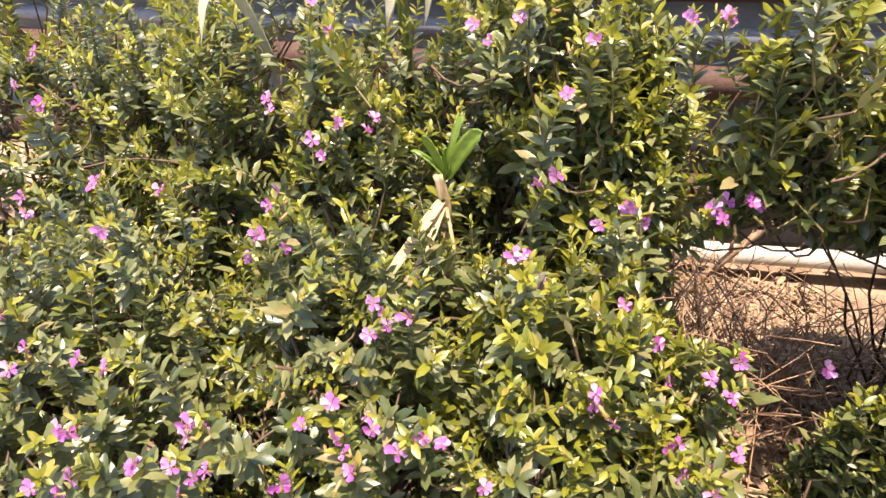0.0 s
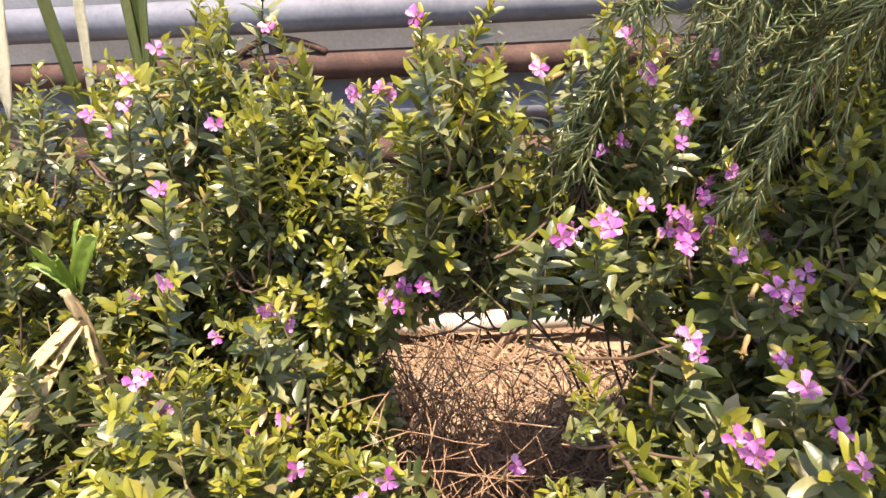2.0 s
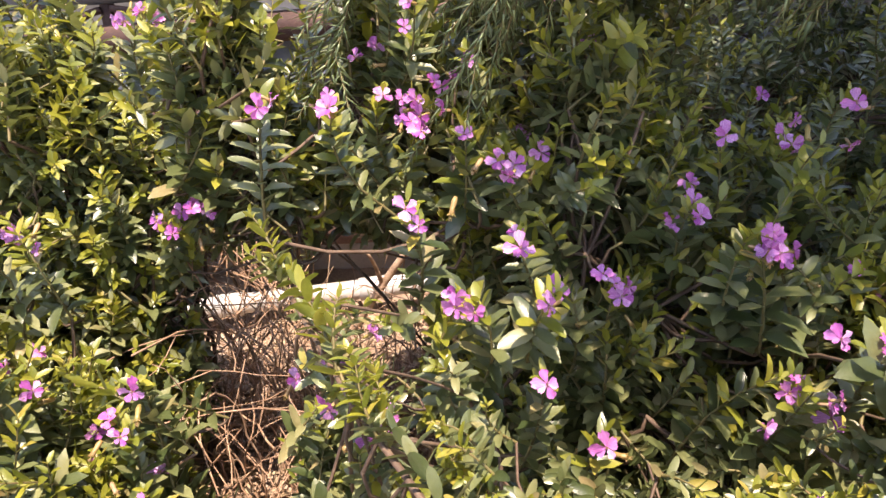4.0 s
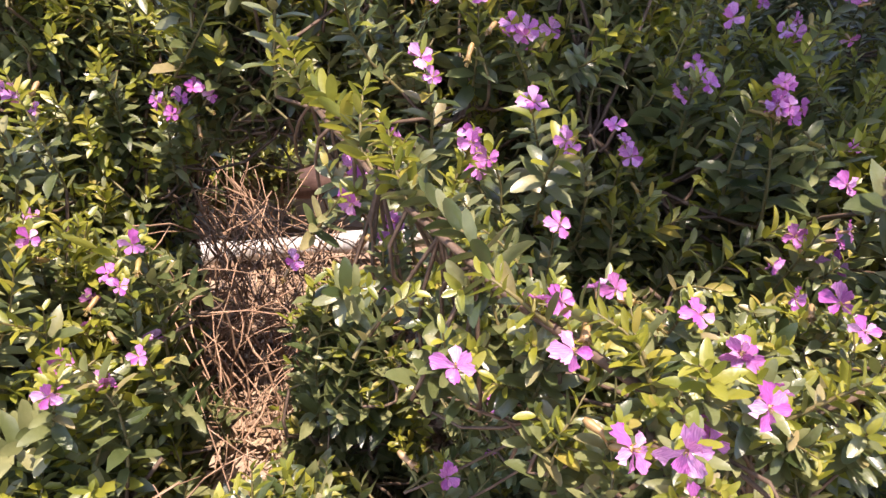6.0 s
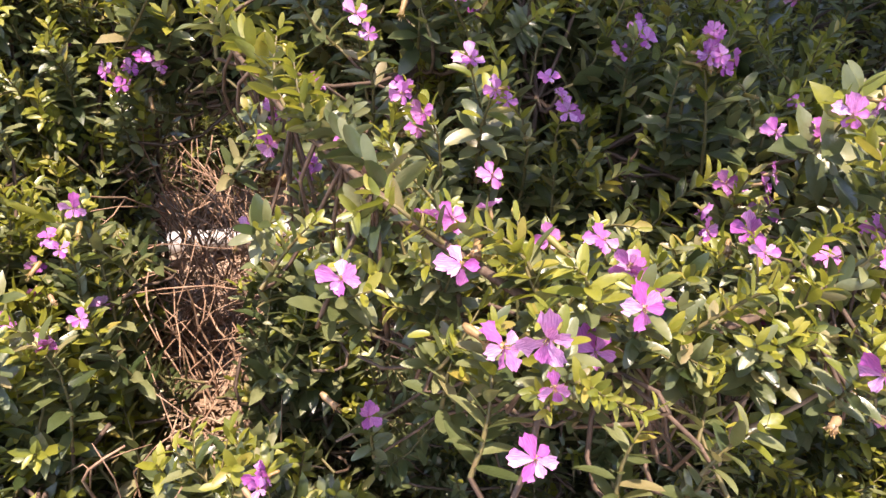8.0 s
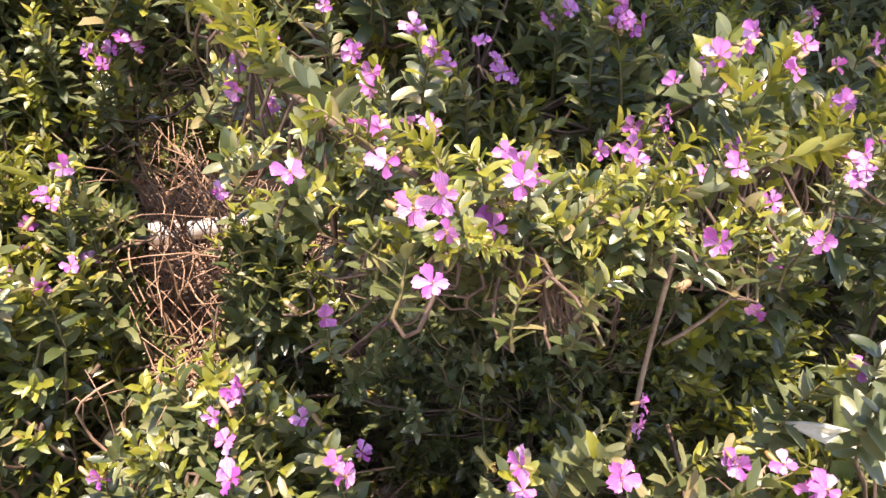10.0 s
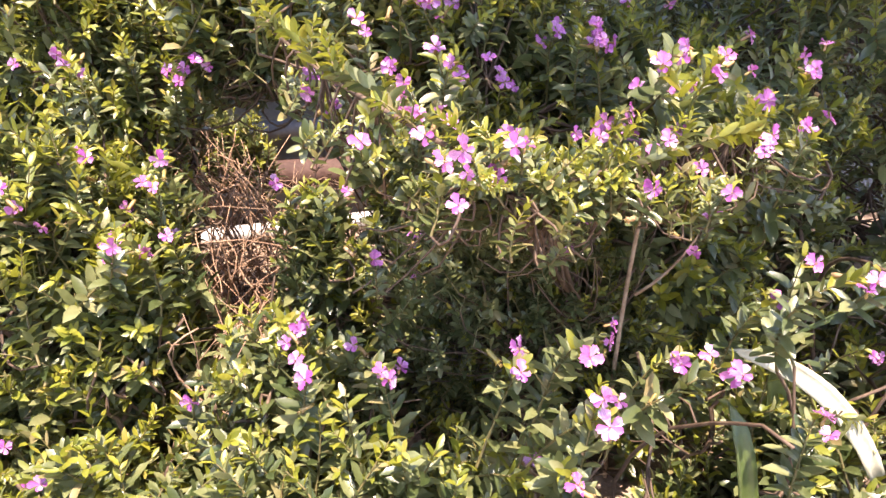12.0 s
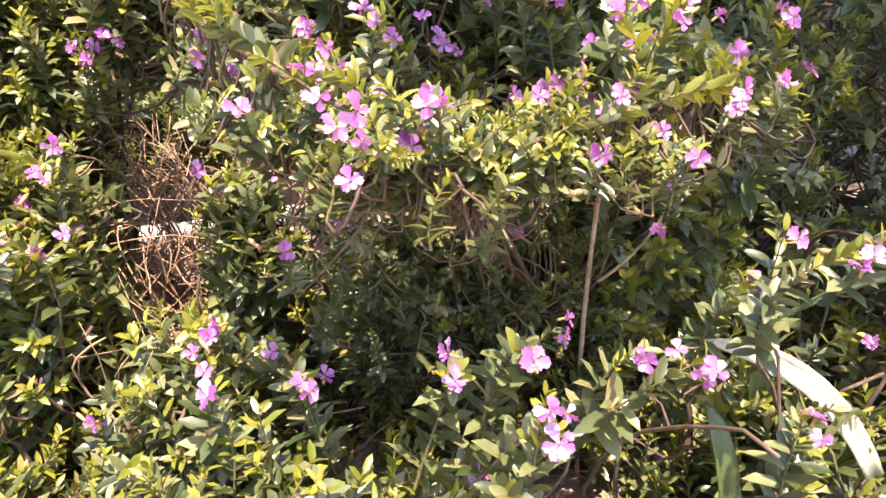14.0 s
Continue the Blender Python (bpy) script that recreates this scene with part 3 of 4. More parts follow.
shrub(13, 0.175, 0.10, 0.165, 0.085, 0.355, 293, [(0.149, 0.13, 0.356), (0.189, 0.135, 0.354), (0.265, 0.09, 0.393), (0.296, 0.082, 0.405), (0.330, 0.137, 0.374), (0.299, 0.067, 0.396),
      (0.361, 0.114, 0.375), (0.39, 0.094, 0.382), (0.28, 0.104, 0.318), (0.302, 0.058, 0.382), (0.287, 0.045, 0.358), (0.139, 0.185, 0.356), (0.172, 0.18, 0.35)],
      "low spreading false-heather shrub with scattered mauve flowers", young=0.84)
shrub(14, 0.0, 0.15, 0.13, 0.09, 0.30, 200, [(-0.08, 0.20, 0.21), (-0.086, 0.20, 0.25), (0.054, 0.20, 0.29), (-0.02, 0.12, 0.27)], "low false-heather shrub with dry twigs showing through", young=0.84)
shrub(15, 0.70, 0.58, 0.25, 0.22, 0.60, 384, [], "dark green shaded shrub in the corner of the bed")
shrub(16, 0.74, 0.24, 0.18, 0.17, 0.42, 189, [(0.60, 0.22, 0.43), (0.63, 0.15, 0.41)], "low shaded false-heather shrub in the bed")
# the arching one nearest the camera
near_one = shrub(10, 0.325, 0.25, 0.120, 0.05, 0.40, 120, [(0.153, 0.212, 0.509), (0.174, 0.202, 0.512), (0.169, 0.208, 0.496), (0.213, 0.136, 0.515), (0.217, 0.123, 0.510), (0.225, 0.093, 0.506),
      (0.233, 0.089, 0.515), (0.258, 0.108, 0.514), (0.262, 0.156, 0.498), (0.311, 0.153, 0.499), (0.322, 0.175, 0.490), (0.352, 0.178, 0.477), (0.332, 0.112, 0.486), (0.322, 0.154, 0.475),
      (0.377, 0.158, 0.476), (0.370, 0.181, 0.487), (0.387, 0.161, 0.446), (0.382, 0.128, 0.475), (0.264, 0.171, 0.465), (0.252, 0.110, 0.490), (0.191, 0.164, 0.427), (0.219, 0.230, 0.400),
      (0.218, 0.211, 0.411), (0.315, 0.207, 0.404), (0.332, 0.210, 0.423), (0.154, 0.234, 0.516), (0.262, 0.129, 0.505), (0.41, 0.16, 0.48)], "arching false-heather shrub with yellow-green tips and large mauve flowers", leaf=0.0108, low=0.2, parts=300, bloom=0.84, ridge_count=270, push=0.002, crest_flowers=6, skirt=470, detail=1, stalk=(0.022, 0.038),
      ridge=[(0.15, 0.225, 0.515), (0.19, 0.155, 0.508), (0.232, 0.10, 0.498), (0.29, 0.12, 0.488), (0.35, 0.145, 0.482), (0.41, 0.18, 0.478), (0.475, 0.225, 0.472)], young=0.74, mains=5, fan=(0.1, 0.4),
      arches=(([(0.29, 0.15, 0.45), (0.25, 0.115, 0.495), (0.205, 0.14, 0.515), (0.165, 0.20, 0.522), (0.125, 0.27, 0.535)], 0.0118),
              ([(0.26, 0.12, 0.48), (0.31, 0.14, 0.482), (0.37, 0.17, 0.485), (0.44, 0.21, 0.478)], 0.0112),
              ([(0.25, 0.16, 0.47), (0.24, 0.12, 0.49), (0.235, 0.085, 0.498)], 0.0075)))
p = Pile()
p.add(*tube(bent((0.388, 0.245, 0.10), (0.366, 0.206, 0.458), (-0.006, 0.004, 0.0), 9), np.linspace(0.0022, 0.0014, 9), 7), 0)
p.add(*tube(bent((0.374, 0.219, 0.355), (0.408, 0.200, 0.425), (0.004, 0, -0.005), 6), np.linspace(0.0013, 0.0008, 6), 6), 0)
put("branch", p.mesh("branch", [LITTER], near_one.location), near_one, None, "bare grey-brown forked stem")

BACK = "tall false-heather shrub with bright yellow-green shoot tips"
shrub(48, 0.155, 0.51, 0.095, 0.06, 0.645, 170, [(0.157, 0.471, 0.576), (0.148, 0.477, 0.636), (0.165, 0.448, 0.626), (0.182, 0.418, 0.611)], BACK, low=0.25, mains=3, stem=0.55, foot_at=(0.26, 0.60, 0.14), fan=(0.1, 0.5), parts=60)
shrub(17, 0.05, 0.49, 0.085, 0.065, 0.645, 150, [(0.037, 0.421, 0.661), (0.023, 0.45, 0.479), (0.028, 0.434, 0.477), (-0.047, 0.50, 0.471), (0.10, 0.47, 0.62)], BACK, low=0.38, mains=2, stem=0.5, foot_at=(0.25, 0.59, 0.14), fan=(0.1, 0.5), parts=60)
shrub(18, 0.29, 0.57, 0.17, 0.12, 0.70, 270, [(0.21, 0.50, 0.62), (0.27, 0.49, 0.60)], BACK, low=0.1)
shrub(19, 0.54, 0.42, 0.12, 0.14, 0.50, 166, [(0.52, 0.33, 0.50)], "dark green shaded false-heather shrub", young=0.8)
shrub(20, -0.64, 0.58, 0.2, 0.2, 0.58, 200, [(-0.60, 0.40, 0.50)], BED)
shrub(21, 0.55, 0.025, 0.14, 0.055, 0.335, 190, [(0.52, 0.0, 0.335), (0.459, 0.049, 0.320), (0.452, 0.040, 0.312), (0.478, 0.030, 0.345)], "low false-heather shrub at the edge of the bed", young=0.84)
shrub(22, 0.28, -0.02, 0.18, 0.07, 0.25, 153, [(0.33, -0.02, 0.27), (0.20, -0.01, 0.26)], "low false-heather shrub at the edge of the bed", young=0.84)
shrub(23, 0.02, 0.02, 0.14, 0.08, 0.20, 115, [], "low false-heather shrub with dry twigs showing through", young=0.84)
shrub(25, -0.88, 0.54, 0.2, 0.25, 0.62, 220, [(-0.75, 0.40, 0.5)], BED)
shrub(26, -0.70, 0.15, 0.15, 0.2, 0.42, 153, [(-0.58, 0.15, 0.42)], BED)
shrub(27, 0.06, 0.31, 0.07, 0.06, 0.24, 76, [], "low false-heather shrub with dry twigs showing through")
shrub(28, 0.86, 0.86, 0.25, 0.20, 0.60, 170, [], "dark green shaded shrub in the corner of the bed", young=0.85)
shrub(29, 0.55, 0.76, 0.20, 0.16, 0.56, 190, [], "dark green shaded shrub near the wall", young=0.8)
shrub(30, -0.12, 0.99, 0.13, 0.055, 0.32, 110, [], "dark green shaded shrub close to the wall", young=0.8, low=0.25, parts=40)
shrub(50, 0.64, 0.93, 0.24, 0.12, 0.62, 230, [], "dark green shaded shrub near the wall", young=0.85, parts=40)
LOW = "low leafy dark green false-heather shrub beside the gap"
shrub(40, 0.135, 0.335, 0.058, 0.06, 0.405, 130, [(0.097, 0.370, 0.384), (0.159, 0.323, 0.397)], LOW, parts=60, young=0.84)
shrub(41, 0.125, 0.205, 0.090, 0.055, 0.365, 150, [(0.142, 0.164, 0.348), (0.190, 0.145, 0.352), (0.140, 0.192, 0.356)], LOW, parts=60, young=0.84)
shrub(42, -0.012, 0.335, 0.040, 0.050, 0.440, 90, [(0.025, 0.311, 0.434), (0.025, 0.289, 0.412), (0.015, 0.303, 0.413), (0.014, 0.221, 0.406), (-0.009, 0.266, 0.381), (0.024, 0.313, 0.368)],
      BED, parts=60)
shrub(49, -0.065, 0.575, 0.045, 0.045, 0.465, 80, [(-0.052, 0.555, 0.434)], LOW, parts=40)
shrub(43, 0.285, 0.33, 0.10, 0.085, 0.49, 230, [(0.27, 0.253, 0.447), (0.246, 0.269, 0.468), (0.286, 0.316, 0.487), (0.293, 0.33, 0.476), (0.351, 0.258, 0.471), (0.356, 0.238, 0.476),
      (0.366, 0.251, 0.462), (0.361, 0.272, 0.46), (0.334, 0.264, 0.327), (0.212, 0.292, 0.492), (0.253, 0.314, 0.493), (0.236, 0.322, 0.506)], BED, parts=60, low=-0.5, young=0.84)
shrub(44, -0.09, 0.50, 0.10, 0.055, 0.60, 170, [(-0.105, 0.449, 0.591), (-0.012, 0.538, 0.581), (-0.15, 0.436, 0.618)], BACK, parts=60)
shrub(45, -0.33, 0.47, 0.09, 0.08, 0.59, 170, [(-0.334, 0.456, 0.593), (-0.326, 0.41, 0.493)], BED, parts=60)
shrub(46, 0.43, 0.30, 0.095, 0.085, 0.505, 230, [(0.40, 0.205, 0.527), (0.365, 0.207, 0.525), (0.348, 0.308, 0.517), (0.387, 0.254, 0.495), (0.50, 0.275, 0.499), (0.465, 0.314, 0.518),
      (0.448, 0.240, 0.490), (0.481, 0.238, 0.469), (0.375, 0.212, 0.53), (0.393, 0.20, 0.52)], BED, parts=60)
shrub(47, 0.43, 0.50, 0.10, 0.08, 0.54, 170, [(0.42, 0.487, 0.533), (0.413, 0.435, 0.521), (0.439, 0.417, 0.55)], "dark green shaded false-heather shrub", parts=60, young=0.8)
shrub(24, -0.22, 0.10, 0.14, 0.09, 0.36, 166, [(-0.20, 0.09, 0.37), (-0.16, 0.12, 0.37)], BED, young=0.84)


# ---- dry twig clump, litter, bare twigs ----
def twig_clump(seed, name, base, spread, tips, count, r, mat, label, category, hook=0.03):
    rng = np.random.default_rng(seed)
    origin = np.array((base[0], base[1], bed_height(base[0], base[1])))
    ob = holder(name, origin, label, category)
    for _ in range(count):
        foot = origin + np.array((rng.normal(0, spread[0]), rng.normal(0, spread[1]), -0.01))
        tip = np.array(tips) + rng.normal(0, 1, 3) * np.array((spread[0] * 1.5, spread[1] * 1.2, 0.035))
        tip[2] = max(tip[2], origin[2] + 0.03)
        pts = bent(foot, tip, rng.normal(0, hook, 3), 15)
        wave, turn_, amp = rng.uniform(0, 6), rng.uniform(0.25, 0.65), rng.uniform(0.3, 1.0) * hook * 0.5
        k = rng.normal(0, 0.01, 3)
        for i in range(1, 15):
            pts[i] = pts[i] + k * i * 0.16 + amp * np.array((math.cos(wave + turn_ * i), math.sin(wave + turn_ * i), 0.6 * math.sin(2 * wave + turn_ * i))) + rng.normal(0, 0.0012, 3)
        p = Pile()
        p.add(*tube(pts, np.linspace(r, r * 0.55, 15) * rng.uniform(0.6, 1.3), 5), 0)
        for _ in range(2):
            i = rng.integers(5, 13)
            p.add(*tube(bent(pts[i], pts[i] + rng.normal(0, 0.03, 3) + np.array((0, 0, 0.02)), rng.normal(0, 0.006, 3), 4), [r * 0.6, r * 0.5, r * 0.4, r * 0.3], 4), 0)
        put("twig", p.mesh("twig", [mat], origin), ob)
    return ob


twig_clump(31, "dry_twig_clump", (0.02, 0.47, 0), (0.040, 0.035), (0.03, 0.47, 0.285), 44, 0.0011, TWIG_DRY,
           "tangle of thin dry brown twigs in a gap", "dry twigs", 0.055)
twig_clump(32, "dry_twig_clump", (0.02, 0.55, 0), (0.022, 0.025), (0.0, 0.575, 0.325), 34, 0.0011, TWIG_DRY,
           "hooked orange-brown dry stalks among the shrubs", "dry twigs", 0.05)
twig_clump(36, "dry_twig_clump", (0.03, 0.60, 0), (0.020, 0.022), (-0.035, 0.58, 0.34), 20, 0.0010, TWIG_DRY,
           "hooked orange-brown dry stalks among the shrubs", "dry twigs", 0.06)
twig_clump(37, "dry_twig_clump", (0.10, 0.53, 0), (0.028, 0.035), (0.11, 0.51, 0.26), 36, 0.0011, TWIG_DRY,
           "thin dark brown dry twigs arching over the sand", "dry twigs", 0.05)
twig_clump(38, "dry_twig_clump", (0.17, 0.60, 0), (0.035, 0.04), (0.17, 0.58, 0.24), 40, 0.0011, TWIG_DRY,
           "thin dark brown dry twigs arching over the sand", "dry twigs", 0.05)
twig_clump(33, "dry_twig_clump", (0.10, 0.24, 0), (0.05, 0.05), (0.10, 0.24, 0.27), 30, 0.0011, TWIG_DRY,
           "dry brown twigs under the low shrubs", "dry twigs")
twig_clump(34, "bare_twig", (0.56, 0.24, 0), (0.02, 0.02), (0.56, 0.18, 0.34), 9, 0.0022, STEM,
           "grey leafless twigs beside the strap leaves", "twigs", 0.06)
twig_clump(35, "bare_twig", (0.36, 0.13, 0), (0.02, 0.02), (0.37, 0.10, 0.29), 8, 0.0016, STEM,
           "thin bare twigs in a dark hollow of the bed", "twigs", 0.04)

rngl = np.random.default_rng(77)
lit = Pile()
for _ in range(5200):
    x, y = (rngl.uniform(-0.1, 0.28), rngl.uniform(0.42, 0.98)) if rngl.random() < 0.75 else (rngl.uniform(-0.5, 0.75), rngl.uniform(-0.1, 1.05))
    z = bed_height(x, y) + 0.003
    if rngl.random() < 0.55:
        v, f = LEAVES[rngl.integers(0, 4)]
        d = np.array((*rngl.normal(0, 1, 2), rngl.normal(0, 0.25)))
        lit.add((v * rngl.uniform(0.012, 0.026)) @ basis(d, np.array((0, 0, 1)) + rngl.normal(0, 0.35, 3)).T + np.array((x, y, z + rngl.uniform(0, 0.008))), f, 0)
    else:
        d = np.array((*rngl.normal(0, 1, 2), rngl.normal(0, 0.2)))
        d = unit(d) * rngl.uniform(0.01, 0.05)
        a = np.array((x, y, z + 0.003))
        lit.add(*tube(bent(a, a + d, rngl.normal(0, 0.004, 3), 4), [0.0012, 0.0013, 0.0011, 0.0007], 4), 1)
put("litter", lit.mesh("litter", [LEAF_DRY, LITTER]), None, None, "dry fallen leaves and twig bits on the soil", "litter", "", "stuff")


# ---- strap-leaved plants and the broken stalk ----
def blade(points, widths, thick, roll=0.0):
    """A long curved leaf with a keel and real thickness."""
    pts = [np.asarray(p, float) for p in points]
    verts, faces = [], []
    n = len(pts)
    for i, p in enumerate(pts):
        d = unit(pts[min(i + 1, n - 1)] - pts[max(i - 1, 0)])
        side = unit(np.cross(d, (0.0, -1.0, 0.25)))
        up = np.cross(side, d)
        c, s_ = math.cos(roll), math.sin(roll)
        side, up = c * side + s_ * up, c * up - s_ * side
        w = widths[i] / 2
        for k in (-1, -0.5, 0, 0.5, 1):
            verts.append(p + side * w * k + up * (abs(k) * w * 0.35 + 0.0008 * math.sin(9 * i + 4 * k)))
        for k in (1, 0.5, 0, -0.5, -1):
            verts.append(p + side * w * k + up * (abs(k) * w * 0.35 - thick))
    for i in range(n - 1):
        for k in range(10):
            a, b = i * 10 + k, i * 10 + (k + 1) % 10
            faces.append([a, b, b + 10, a + 10])
    faces.append(list(range(10))[::-1])
    faces.append([(n - 1) * 10 + k for k in range(10)])
    return verts, faces


def arc(a, b, c, n=14):
    """A smooth line from a over b to c."""
    a, b, c = (np.asarray(q, float) for q in (a, b, c))
    return [a * (1 - t) ** 2 + (2 * b - 0.5 * a - 0.5 * c) * 2 * t * (1 - t) + c * t * t for t in np.linspace(0, 1, n)]


def taper(w, n=14):
    return [w * (0.55 + 0.45 * math.sin(math.pi * min(1, 0.15 + 0.8 * t))) * (1 if t < 0.75 else 1 - ((t - 0.75) / 0.26) ** 2) for t in np.linspace(0, 1, n)]


def strap_plant(base, blades, label):
    ob = holder("strap_leaf_plant", base, label, "plant")
    for a, b, c, w, mat, text in blades:
        p = Pile()
        p.add(*blade(arc(a, b, c), taper(w), 0.0012), 0)
        put("leaf", p.mesh("leaf", [mat], base), ob, None, text)
    return ob


strap_plant((-0.28, 0.62, 0.14), [
    ((-0.240, 0.52, 0.88), (-0.262, 0.492, 0.69), (-0.283, 0.484, 0.572), 0.0180, BLADE_PALE, "dry cream-coloured strap leaf"),
    ((-0.250, 0.59, 0.88), (-0.265, 0.580, 0.66), (-0.284, 0.580, 0.540), 0.0095, BLADE_PALE, "narrow dry cream-coloured strap leaf"),
    ((-0.300, 0.63, 0.13), (-0.322, 0.62, 0.560), (-0.325, 0.59, 0.92), 0.013, BLADE, ""),
    ((-0.270, 0.65, 0.13), (-0.264, 0.66, 0.530), (-0.285, 0.63, 0.93), 0.013, BLADE, ""),
    ((-0.265, 0.66, 0.13), (-0.262, 0.65, 0.560), (-0.235, 0.63, 0.90), 0.012, BLADE, ""),
    ((-0.275, 0.64, 0.13), (-0.268, 0.64, 0.520), (-0.262, 0.66, 0.88), 0.010, BLADE, ""),
    ((-0.285, 0.62, 0.13), (-0.258, 0.62, 0.500), (-0.205, 0.64, 0.80), 0.008, BLADE, ""),
    ((-0.452, 0.57, 0.48), (-0.470, 0.53, 0.585), (-0.488, 0.50, 0.53), 0.013, BLADE_PALE, "dry cream-coloured strap leaf")],
    "strap-leaved plant with green and dry cream blades among the shrubs")
strap_plant((0.66, 0.16, 0.14), [
    ((0.522, 0.122, 0.265), (0.482, 0.150, 0.320), (0.420, 0.166, 0.343), 0.0145, BLADE_PALE, "broad pale leaf bleached by the sun"),
    ((0.66, 0.18, 0.13), (0.62, 0.21, 0.33), (0.49, 0.22, 0.30), 0.010, BLADE, ""),
    ((0.68, 0.20, 0.13), (0.62, 0.21, 0.345), (0.53, 0.215, 0.362), 0.012, BLADE, ""),
    ((0.475, 0.15, 0.13), (0.458, 0.162, 0.325), (0.430, 0.172, 0.372), 0.014, BLADE, ""),
    ((0.44, 0.095, 0.13), (0.424, 0.108, 0.270), (0.414, 0.138, 0.322), 0.013, BLADE, "")],
    "strap-leaved plant with long grey-green blades and one pale leaf")

stalk = holder("broken_stalk", (-0.20, 0.42, 0), "snapped straw-coloured dry stalk with peeled strips", "dry stalk")


def strip(a, b, c, w, name, text=""):
    p = Pile()
    n = 10
    ws = [w * (0.75 + 0.25 * math.sin(2.5 * t + 0.4)) for t in np.linspace(0, 1, n)]
    p.add(*blade(arc(a, b, c, n), ws, 0.0022), 0)
    put(name, p.mesh(name, [STRAW], (-0.20, 0.42, 0)), stalk, None, text)


strip((-0.20, 0.42, 0.0), (-0.203, 0.41, 0.25), (-0.206, 0.40, 0.44), 0.008, "stem")
strip((-0.206, 0.40, 0.43), (-0.206, 0.398, 0.46), (-0.211, 0.396, 0.487), 0.0095, "stem", "pale snapped end of the stalk")
strip((-0.208, 0.393, 0.464), (-0.2148, 0.3566, 0.4561), (-0.2264, 0.3214, 0.4399), 0.0085, "strip")
strip((-0.207, 0.393, 0.458), (-0.2072, 0.3566, 0.4466), (-0.2128, 0.3277, 0.4253), 0.007, "strip")
strip((-0.204, 0.395, 0.458), (-0.196, 0.383, 0.44), (-0.190, 0.375, 0.42), 0.0025, "strip")
for k, (dx, dy, dz, w) in enumerate(((0.030, -0.004, 0.045, 0.013), (-0.018, -0.006, 0.035, 0.010), (0.012, 0.010, 0.050, 0.010), (0.002, -0.012, 0.030, 0.011), (-0.030, 0.0, 0.018, 0.009))):
    a = np.array((-0.205, 0.40, 0.485))
    p = Pile()
    p.add(*blade(arc(a, a + np.array((dx, dy, dz)) * 0.6 + np.array((0, 0, 0.006)), a + np.array((dx, dy, dz)), 10), taper(w, 10), 0.0006, 0.4 * k), 0)
    put("leaf", p.mesh("leaf", [BLADE_FRESH], (-0.20, 0.42, 0)), stalk, None, "fresh bright green leaf")


# ---- needle-leaved tree that leans over the bed, with unseen boughs added to shade its corner ----
def spray(rng, pile, start, way, length, droop, needle, step):
    """A hanging twig with short needles on all sides."""
    start = np.asarray(start, float)
    way = unit(way)
    end = start + way * length + np.array((0, 0, -droop * length))
    pts = bent(start, end, np.array((0, 0, 0.12 * length)) + rng.normal(0, 0.05, 3) * length, 7)
    pile.add(*tube(pts, np.linspace(0.0011, 0.0005, 7), 3, False), 0)
    n = max(6, int(length / step))
    t = np.arange(n) / n
    k = np.minimum((t * 6).astype(int), 5)
    line = np.array(pts)
    seg = line[k + 1] - line[k]
    p = line[k] + seg * (t * 6 - k)[:, None]
    d = seg / np.linalg.norm(seg, axis=1)[:, None]
    a = np.cross(d, (0.3, 0.5, 0.8))
    a /= np.linalg.norm(a, axis=1)[:, None]
    b = np.cross(d, a)
    spin = (rng.uniform(0, 6) + 2.4 * np.arange(n))[:, None]
    out = np.cos(spin) * a + np.sin(spin) * b
    grow = (needle * rng.uniform(0.7, 1.2, n) * (1 - 0.45 * t))[:, None]
    tip = p + (d * 0.8 + out * 0.62) * grow
    across = np.cross(d, out) * needle * (0.050 if needle < 0.03 else 0.14)
    above = out * needle * 0.05
    verts = np.stack([p - across, p + across, p + above, tip], 1).reshape(-1, 3)
    one = np.array([0, 1, 3, 1, 2, 3, 2, 0, 3])
    pile.flat(verts, (np.arange(n)[:, None] * 4 + one).ravel(), [3] * (3 * n), 1)


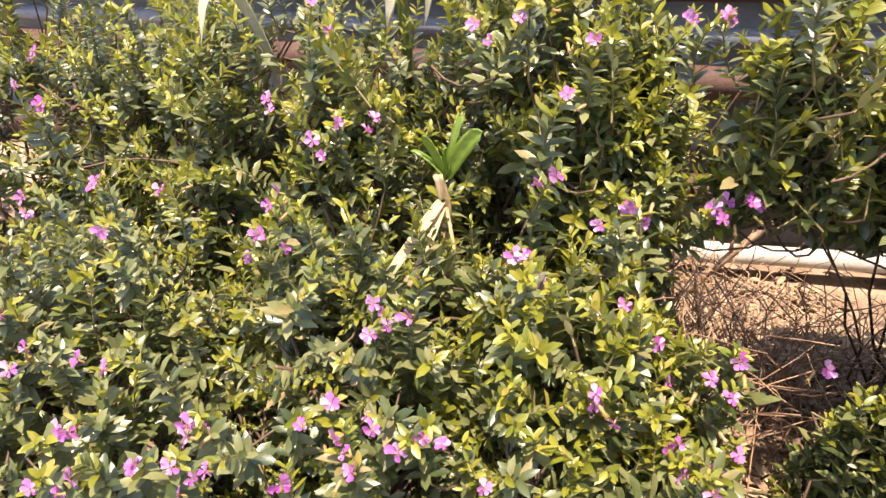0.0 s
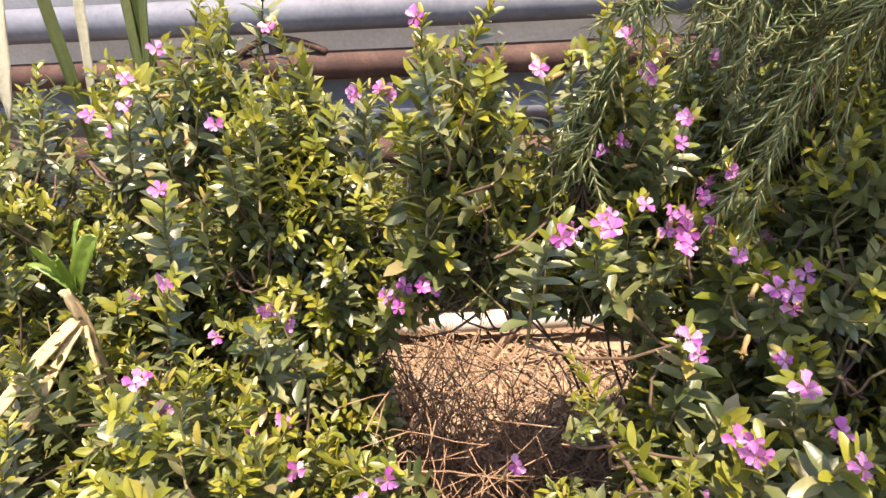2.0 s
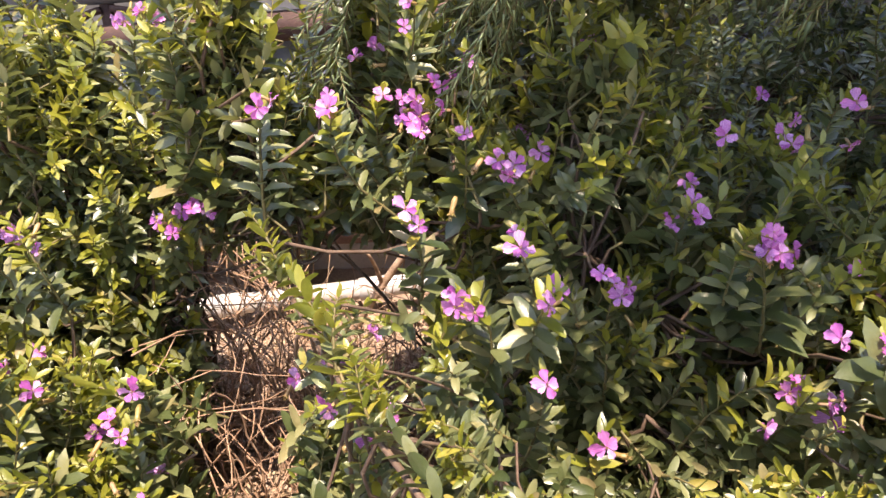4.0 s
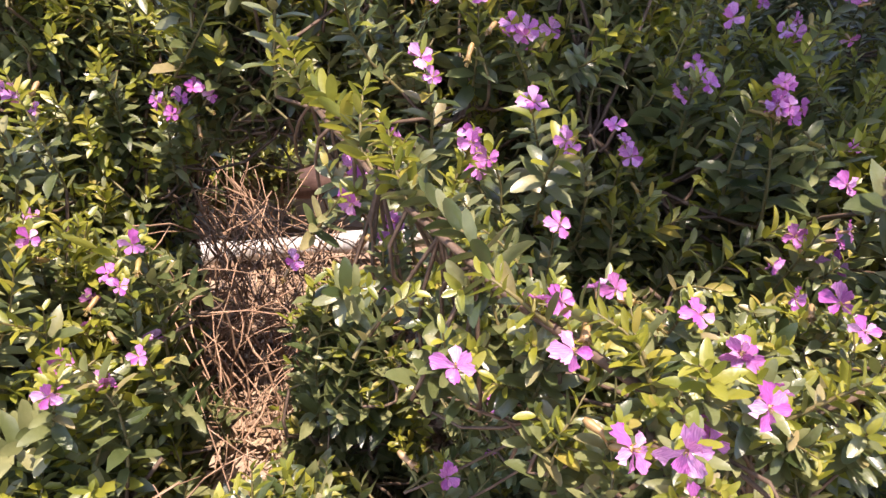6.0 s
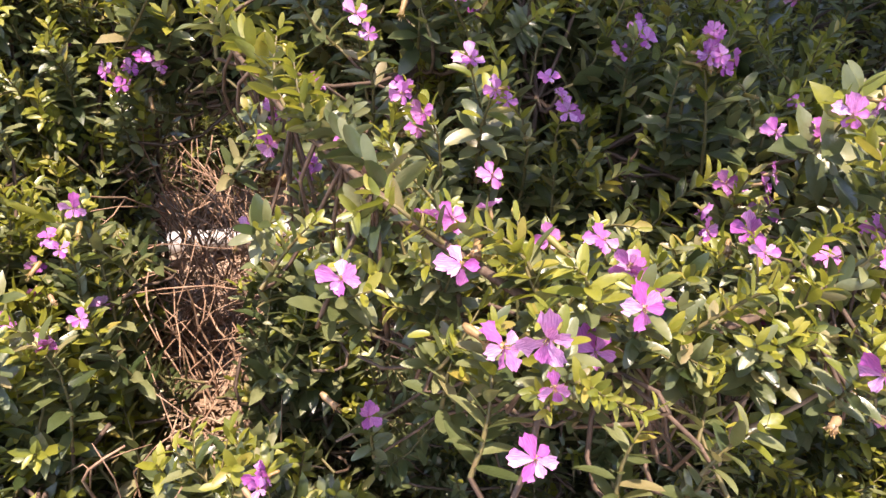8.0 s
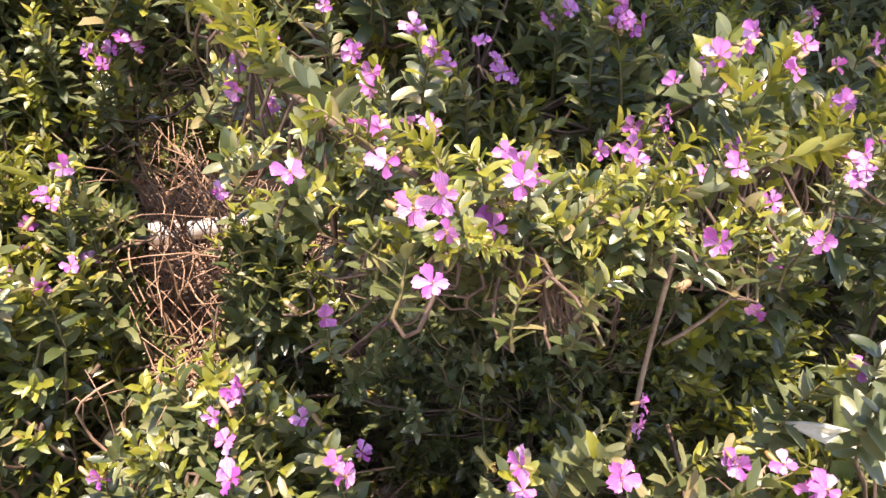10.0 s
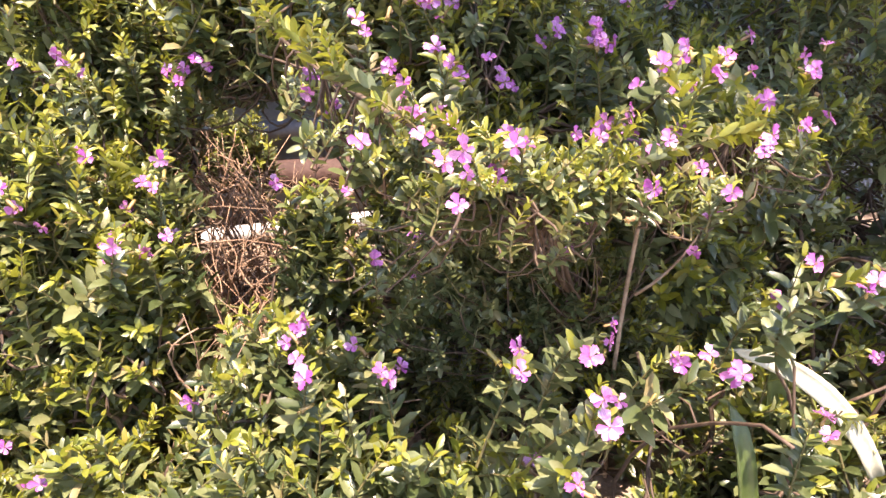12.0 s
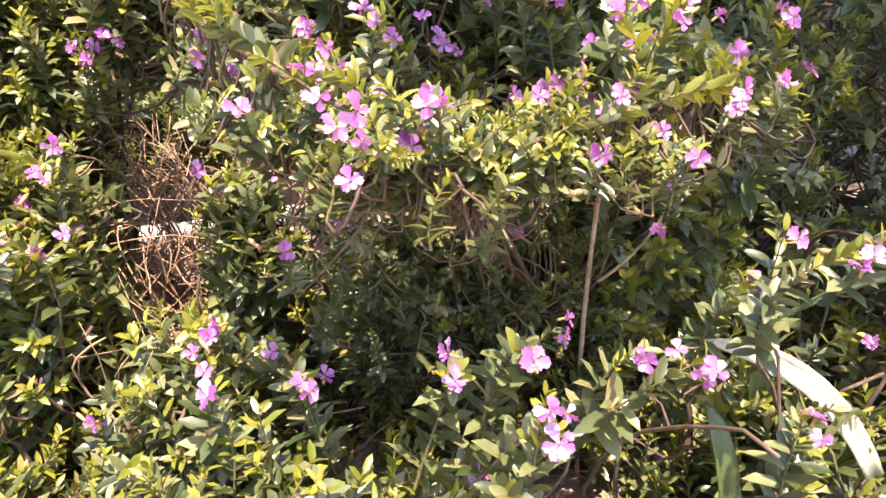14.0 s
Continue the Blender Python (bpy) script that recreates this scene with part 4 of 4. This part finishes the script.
rngt = np.random.default_rng(5)
tree = holder("needle_leaf_tree", (1.25, 0.62, 0), "grey-green needle-leaved tree with drooping feathery sprays and unseen boughs added for shade", "tree")
tp = Pile()
tp.add(*tube(bent((1.25, 0.62, -0.05), (1.18, 0.55, 2.3), (0.05, 0.03, 0), 12), np.linspace(0.06, 0.018, 12), 12), 0)
put("trunk", tp.mesh("trunk", [BARK], (1.25, 0.62, 0)), tree)
# The first three boughs reach the view; nearly all others are unseen shade casters.
SEEN_AND_SHADE_BOUGHS = [((1.24, 0.62, 0.55), (0.62, 0.58, 0.74), (0.145, 0.50, 0.655), 0.007), ((1.23, 0.61, 0.60), (0.68, 0.50, 0.74), (0.265, 0.43, 0.675), 0.007),
         ((1.22, 0.60, 0.66), (0.78, 0.44, 0.80), (0.42, 0.38, 0.69), 0.008), ((1.22, 0.6, 0.95), (0.95, 0.2, 1.25), (0.70, 0.0, 1.15), 0.010),
         ((1.21, 0.6, 1.2), (0.95, 0.4, 1.5), (0.72, 0.28, 1.35), 0.010), ((1.20, 0.58, 1.4), (1.0, 0.15, 1.6), (0.88, -0.15, 1.5), 0.010),
         ((1.2, 0.58, 1.0), (1.2, 0.1, 1.3), (1.05, -0.25, 1.2), 0.010), ((1.2, 0.58, 1.6), (0.95, 0.5, 1.85), (0.75, 0.5, 1.75), 0.010),
         ((1.2, 0.57, 1.7), (1.15, 0.25, 2.0), (1.05, 0.05, 1.95), 0.009), ((1.22, 0.6, 0.7), (0.9, 0.75, 0.95), (0.62, 0.72, 0.75), 0.008),
         # Unseen boughs, added to shade the right part of the bed.
         ((1.2, 0.58, 0.95), (0.87, 0.34, 1.2), (0.60, 0.13, 1.2), 0.010), ((1.2, 0.58, 1.05), (0.9, 0.38, 1.3), (0.60, 0.20, 1.25), 0.010), ((1.2, 0.58, 1.0), (0.82, 0.34, 1.25), (0.52, 0.20, 1.2), 0.010), ((1.2, 0.58, 1.15), (0.85, 0.42, 1.4), (0.50, 0.26, 1.32), 0.010),
         ((1.2, 0.58, 1.1), (1.5, 0.5, 1.4), (1.7, 0.45, 1.3), 0.010), ((1.2, 0.58, 1.5), (1.3, 0.9, 1.7), (1.35, 1.1, 1.6), 0.010),
         # Low unseen boughs with short sprays, added to dapple the shrubs with shade.
         ((1.2, 0.6, 0.76), (0.84, 0.36, 1.0), (0.37, 0.19, 0.93), 0.008), ((1.2, 0.6, 0.82), (0.82, 0.45, 1.03), (0.40, 0.27, 0.96), 0.008),
         ((1.2, 0.6, 0.80), (1.0, 0.25, 1.0), (0.74, 0.05, 0.95), 0.008),
         ((1.2, 0.6, 0.86), (0.75, 0.38, 1.05), (0.27, 0.24, 0.97), 0.008), ((1.2, 0.6, 0.9), (0.72, 0.30, 1.08), (0.33, 0.14, 1.0), 0.008)]
for li, (a, b, c, r) in enumerate(SEEN_AND_SHADE_BOUGHS):
    # Later boughs shift with height so their shade falls where it is wanted.
    if li > 2:
        b, c = (b[0], b[1] + 0.20 * (b[2] - 0.5), b[2]), (c[0], c[1] + 0.20 * (c[2] - 0.5), c[2])
    pts = arc(a, b, c, 16)
    lp = Pile()
    lp.add(*tube(pts, np.linspace(r, r * 0.3, 16), 7), 0)
    put("limb", lp.mesh("limb", [BARK], (1.25, 0.62, 0)), tree)
    close = li < 3
    pile = Pile()
    for i in range(7 if close else 3, 16):
        for _ in range((4, 5, 5)[li] if close else 16):
            q = pts[i - 1] + (pts[i] - pts[i - 1]) * rngt.random()
            d = unit(pts[i] - pts[i - 1])
            way = d * 0.5 + rngt.normal(0, 0.55, 3) + np.array((0, 0, -0.1))
            if close:
                ln = rngt.uniform(0.05, 0.11)
                dr = rngt.uniform(0.3, 0.9)
                spray(rngt, pile, q, way, ln, dr, 0.024, 0.0020)
                for _ in range(6):
                    m_ = q + (unit(way) + np.array((0, 0, -dr))) * ln * rngt.uniform(0.1, 0.9)
                    spray(rngt, pile, m_, way + rngt.normal(0, 0.5, 3) + np.array((0, 0, -0.3)), ln * 0.55, 0.4, 0.021, 0.0020)
            else:
                spray(rngt, pile, q, way, *((rngt.uniform(0.07, 0.13), 0.1) if li > 15 else (rngt.uniform(0.14, 0.30), rngt.uniform(0.2, 0.8))), 0.038, 0.0075)
    put("needle_sprays", pile.mesh("needle_sprays", [STEM_GREEN, NEEDLE], (1.25, 0.62, 0)), tree, kind="stuff")

stick = Pile()
stick.add(*tube(bent((0.02, 0.88, -0.01), (0.16, 0.90, 0.20), (0.005, 0, 0.012), 10), np.linspace(0.0075, 0.005, 10), 9), 0)
stick.add(*tube(bent((0.10, 0.892, 0.115), (0.085, 0.86, 0.19), (0, 0, 0.008), 6), np.linspace(0.004, 0.002, 6), 7), 0)
put("dead_stick", stick.mesh("dead_stick", [LITTER]), None, None, "dead brown stick leaning in the gap", "stick")
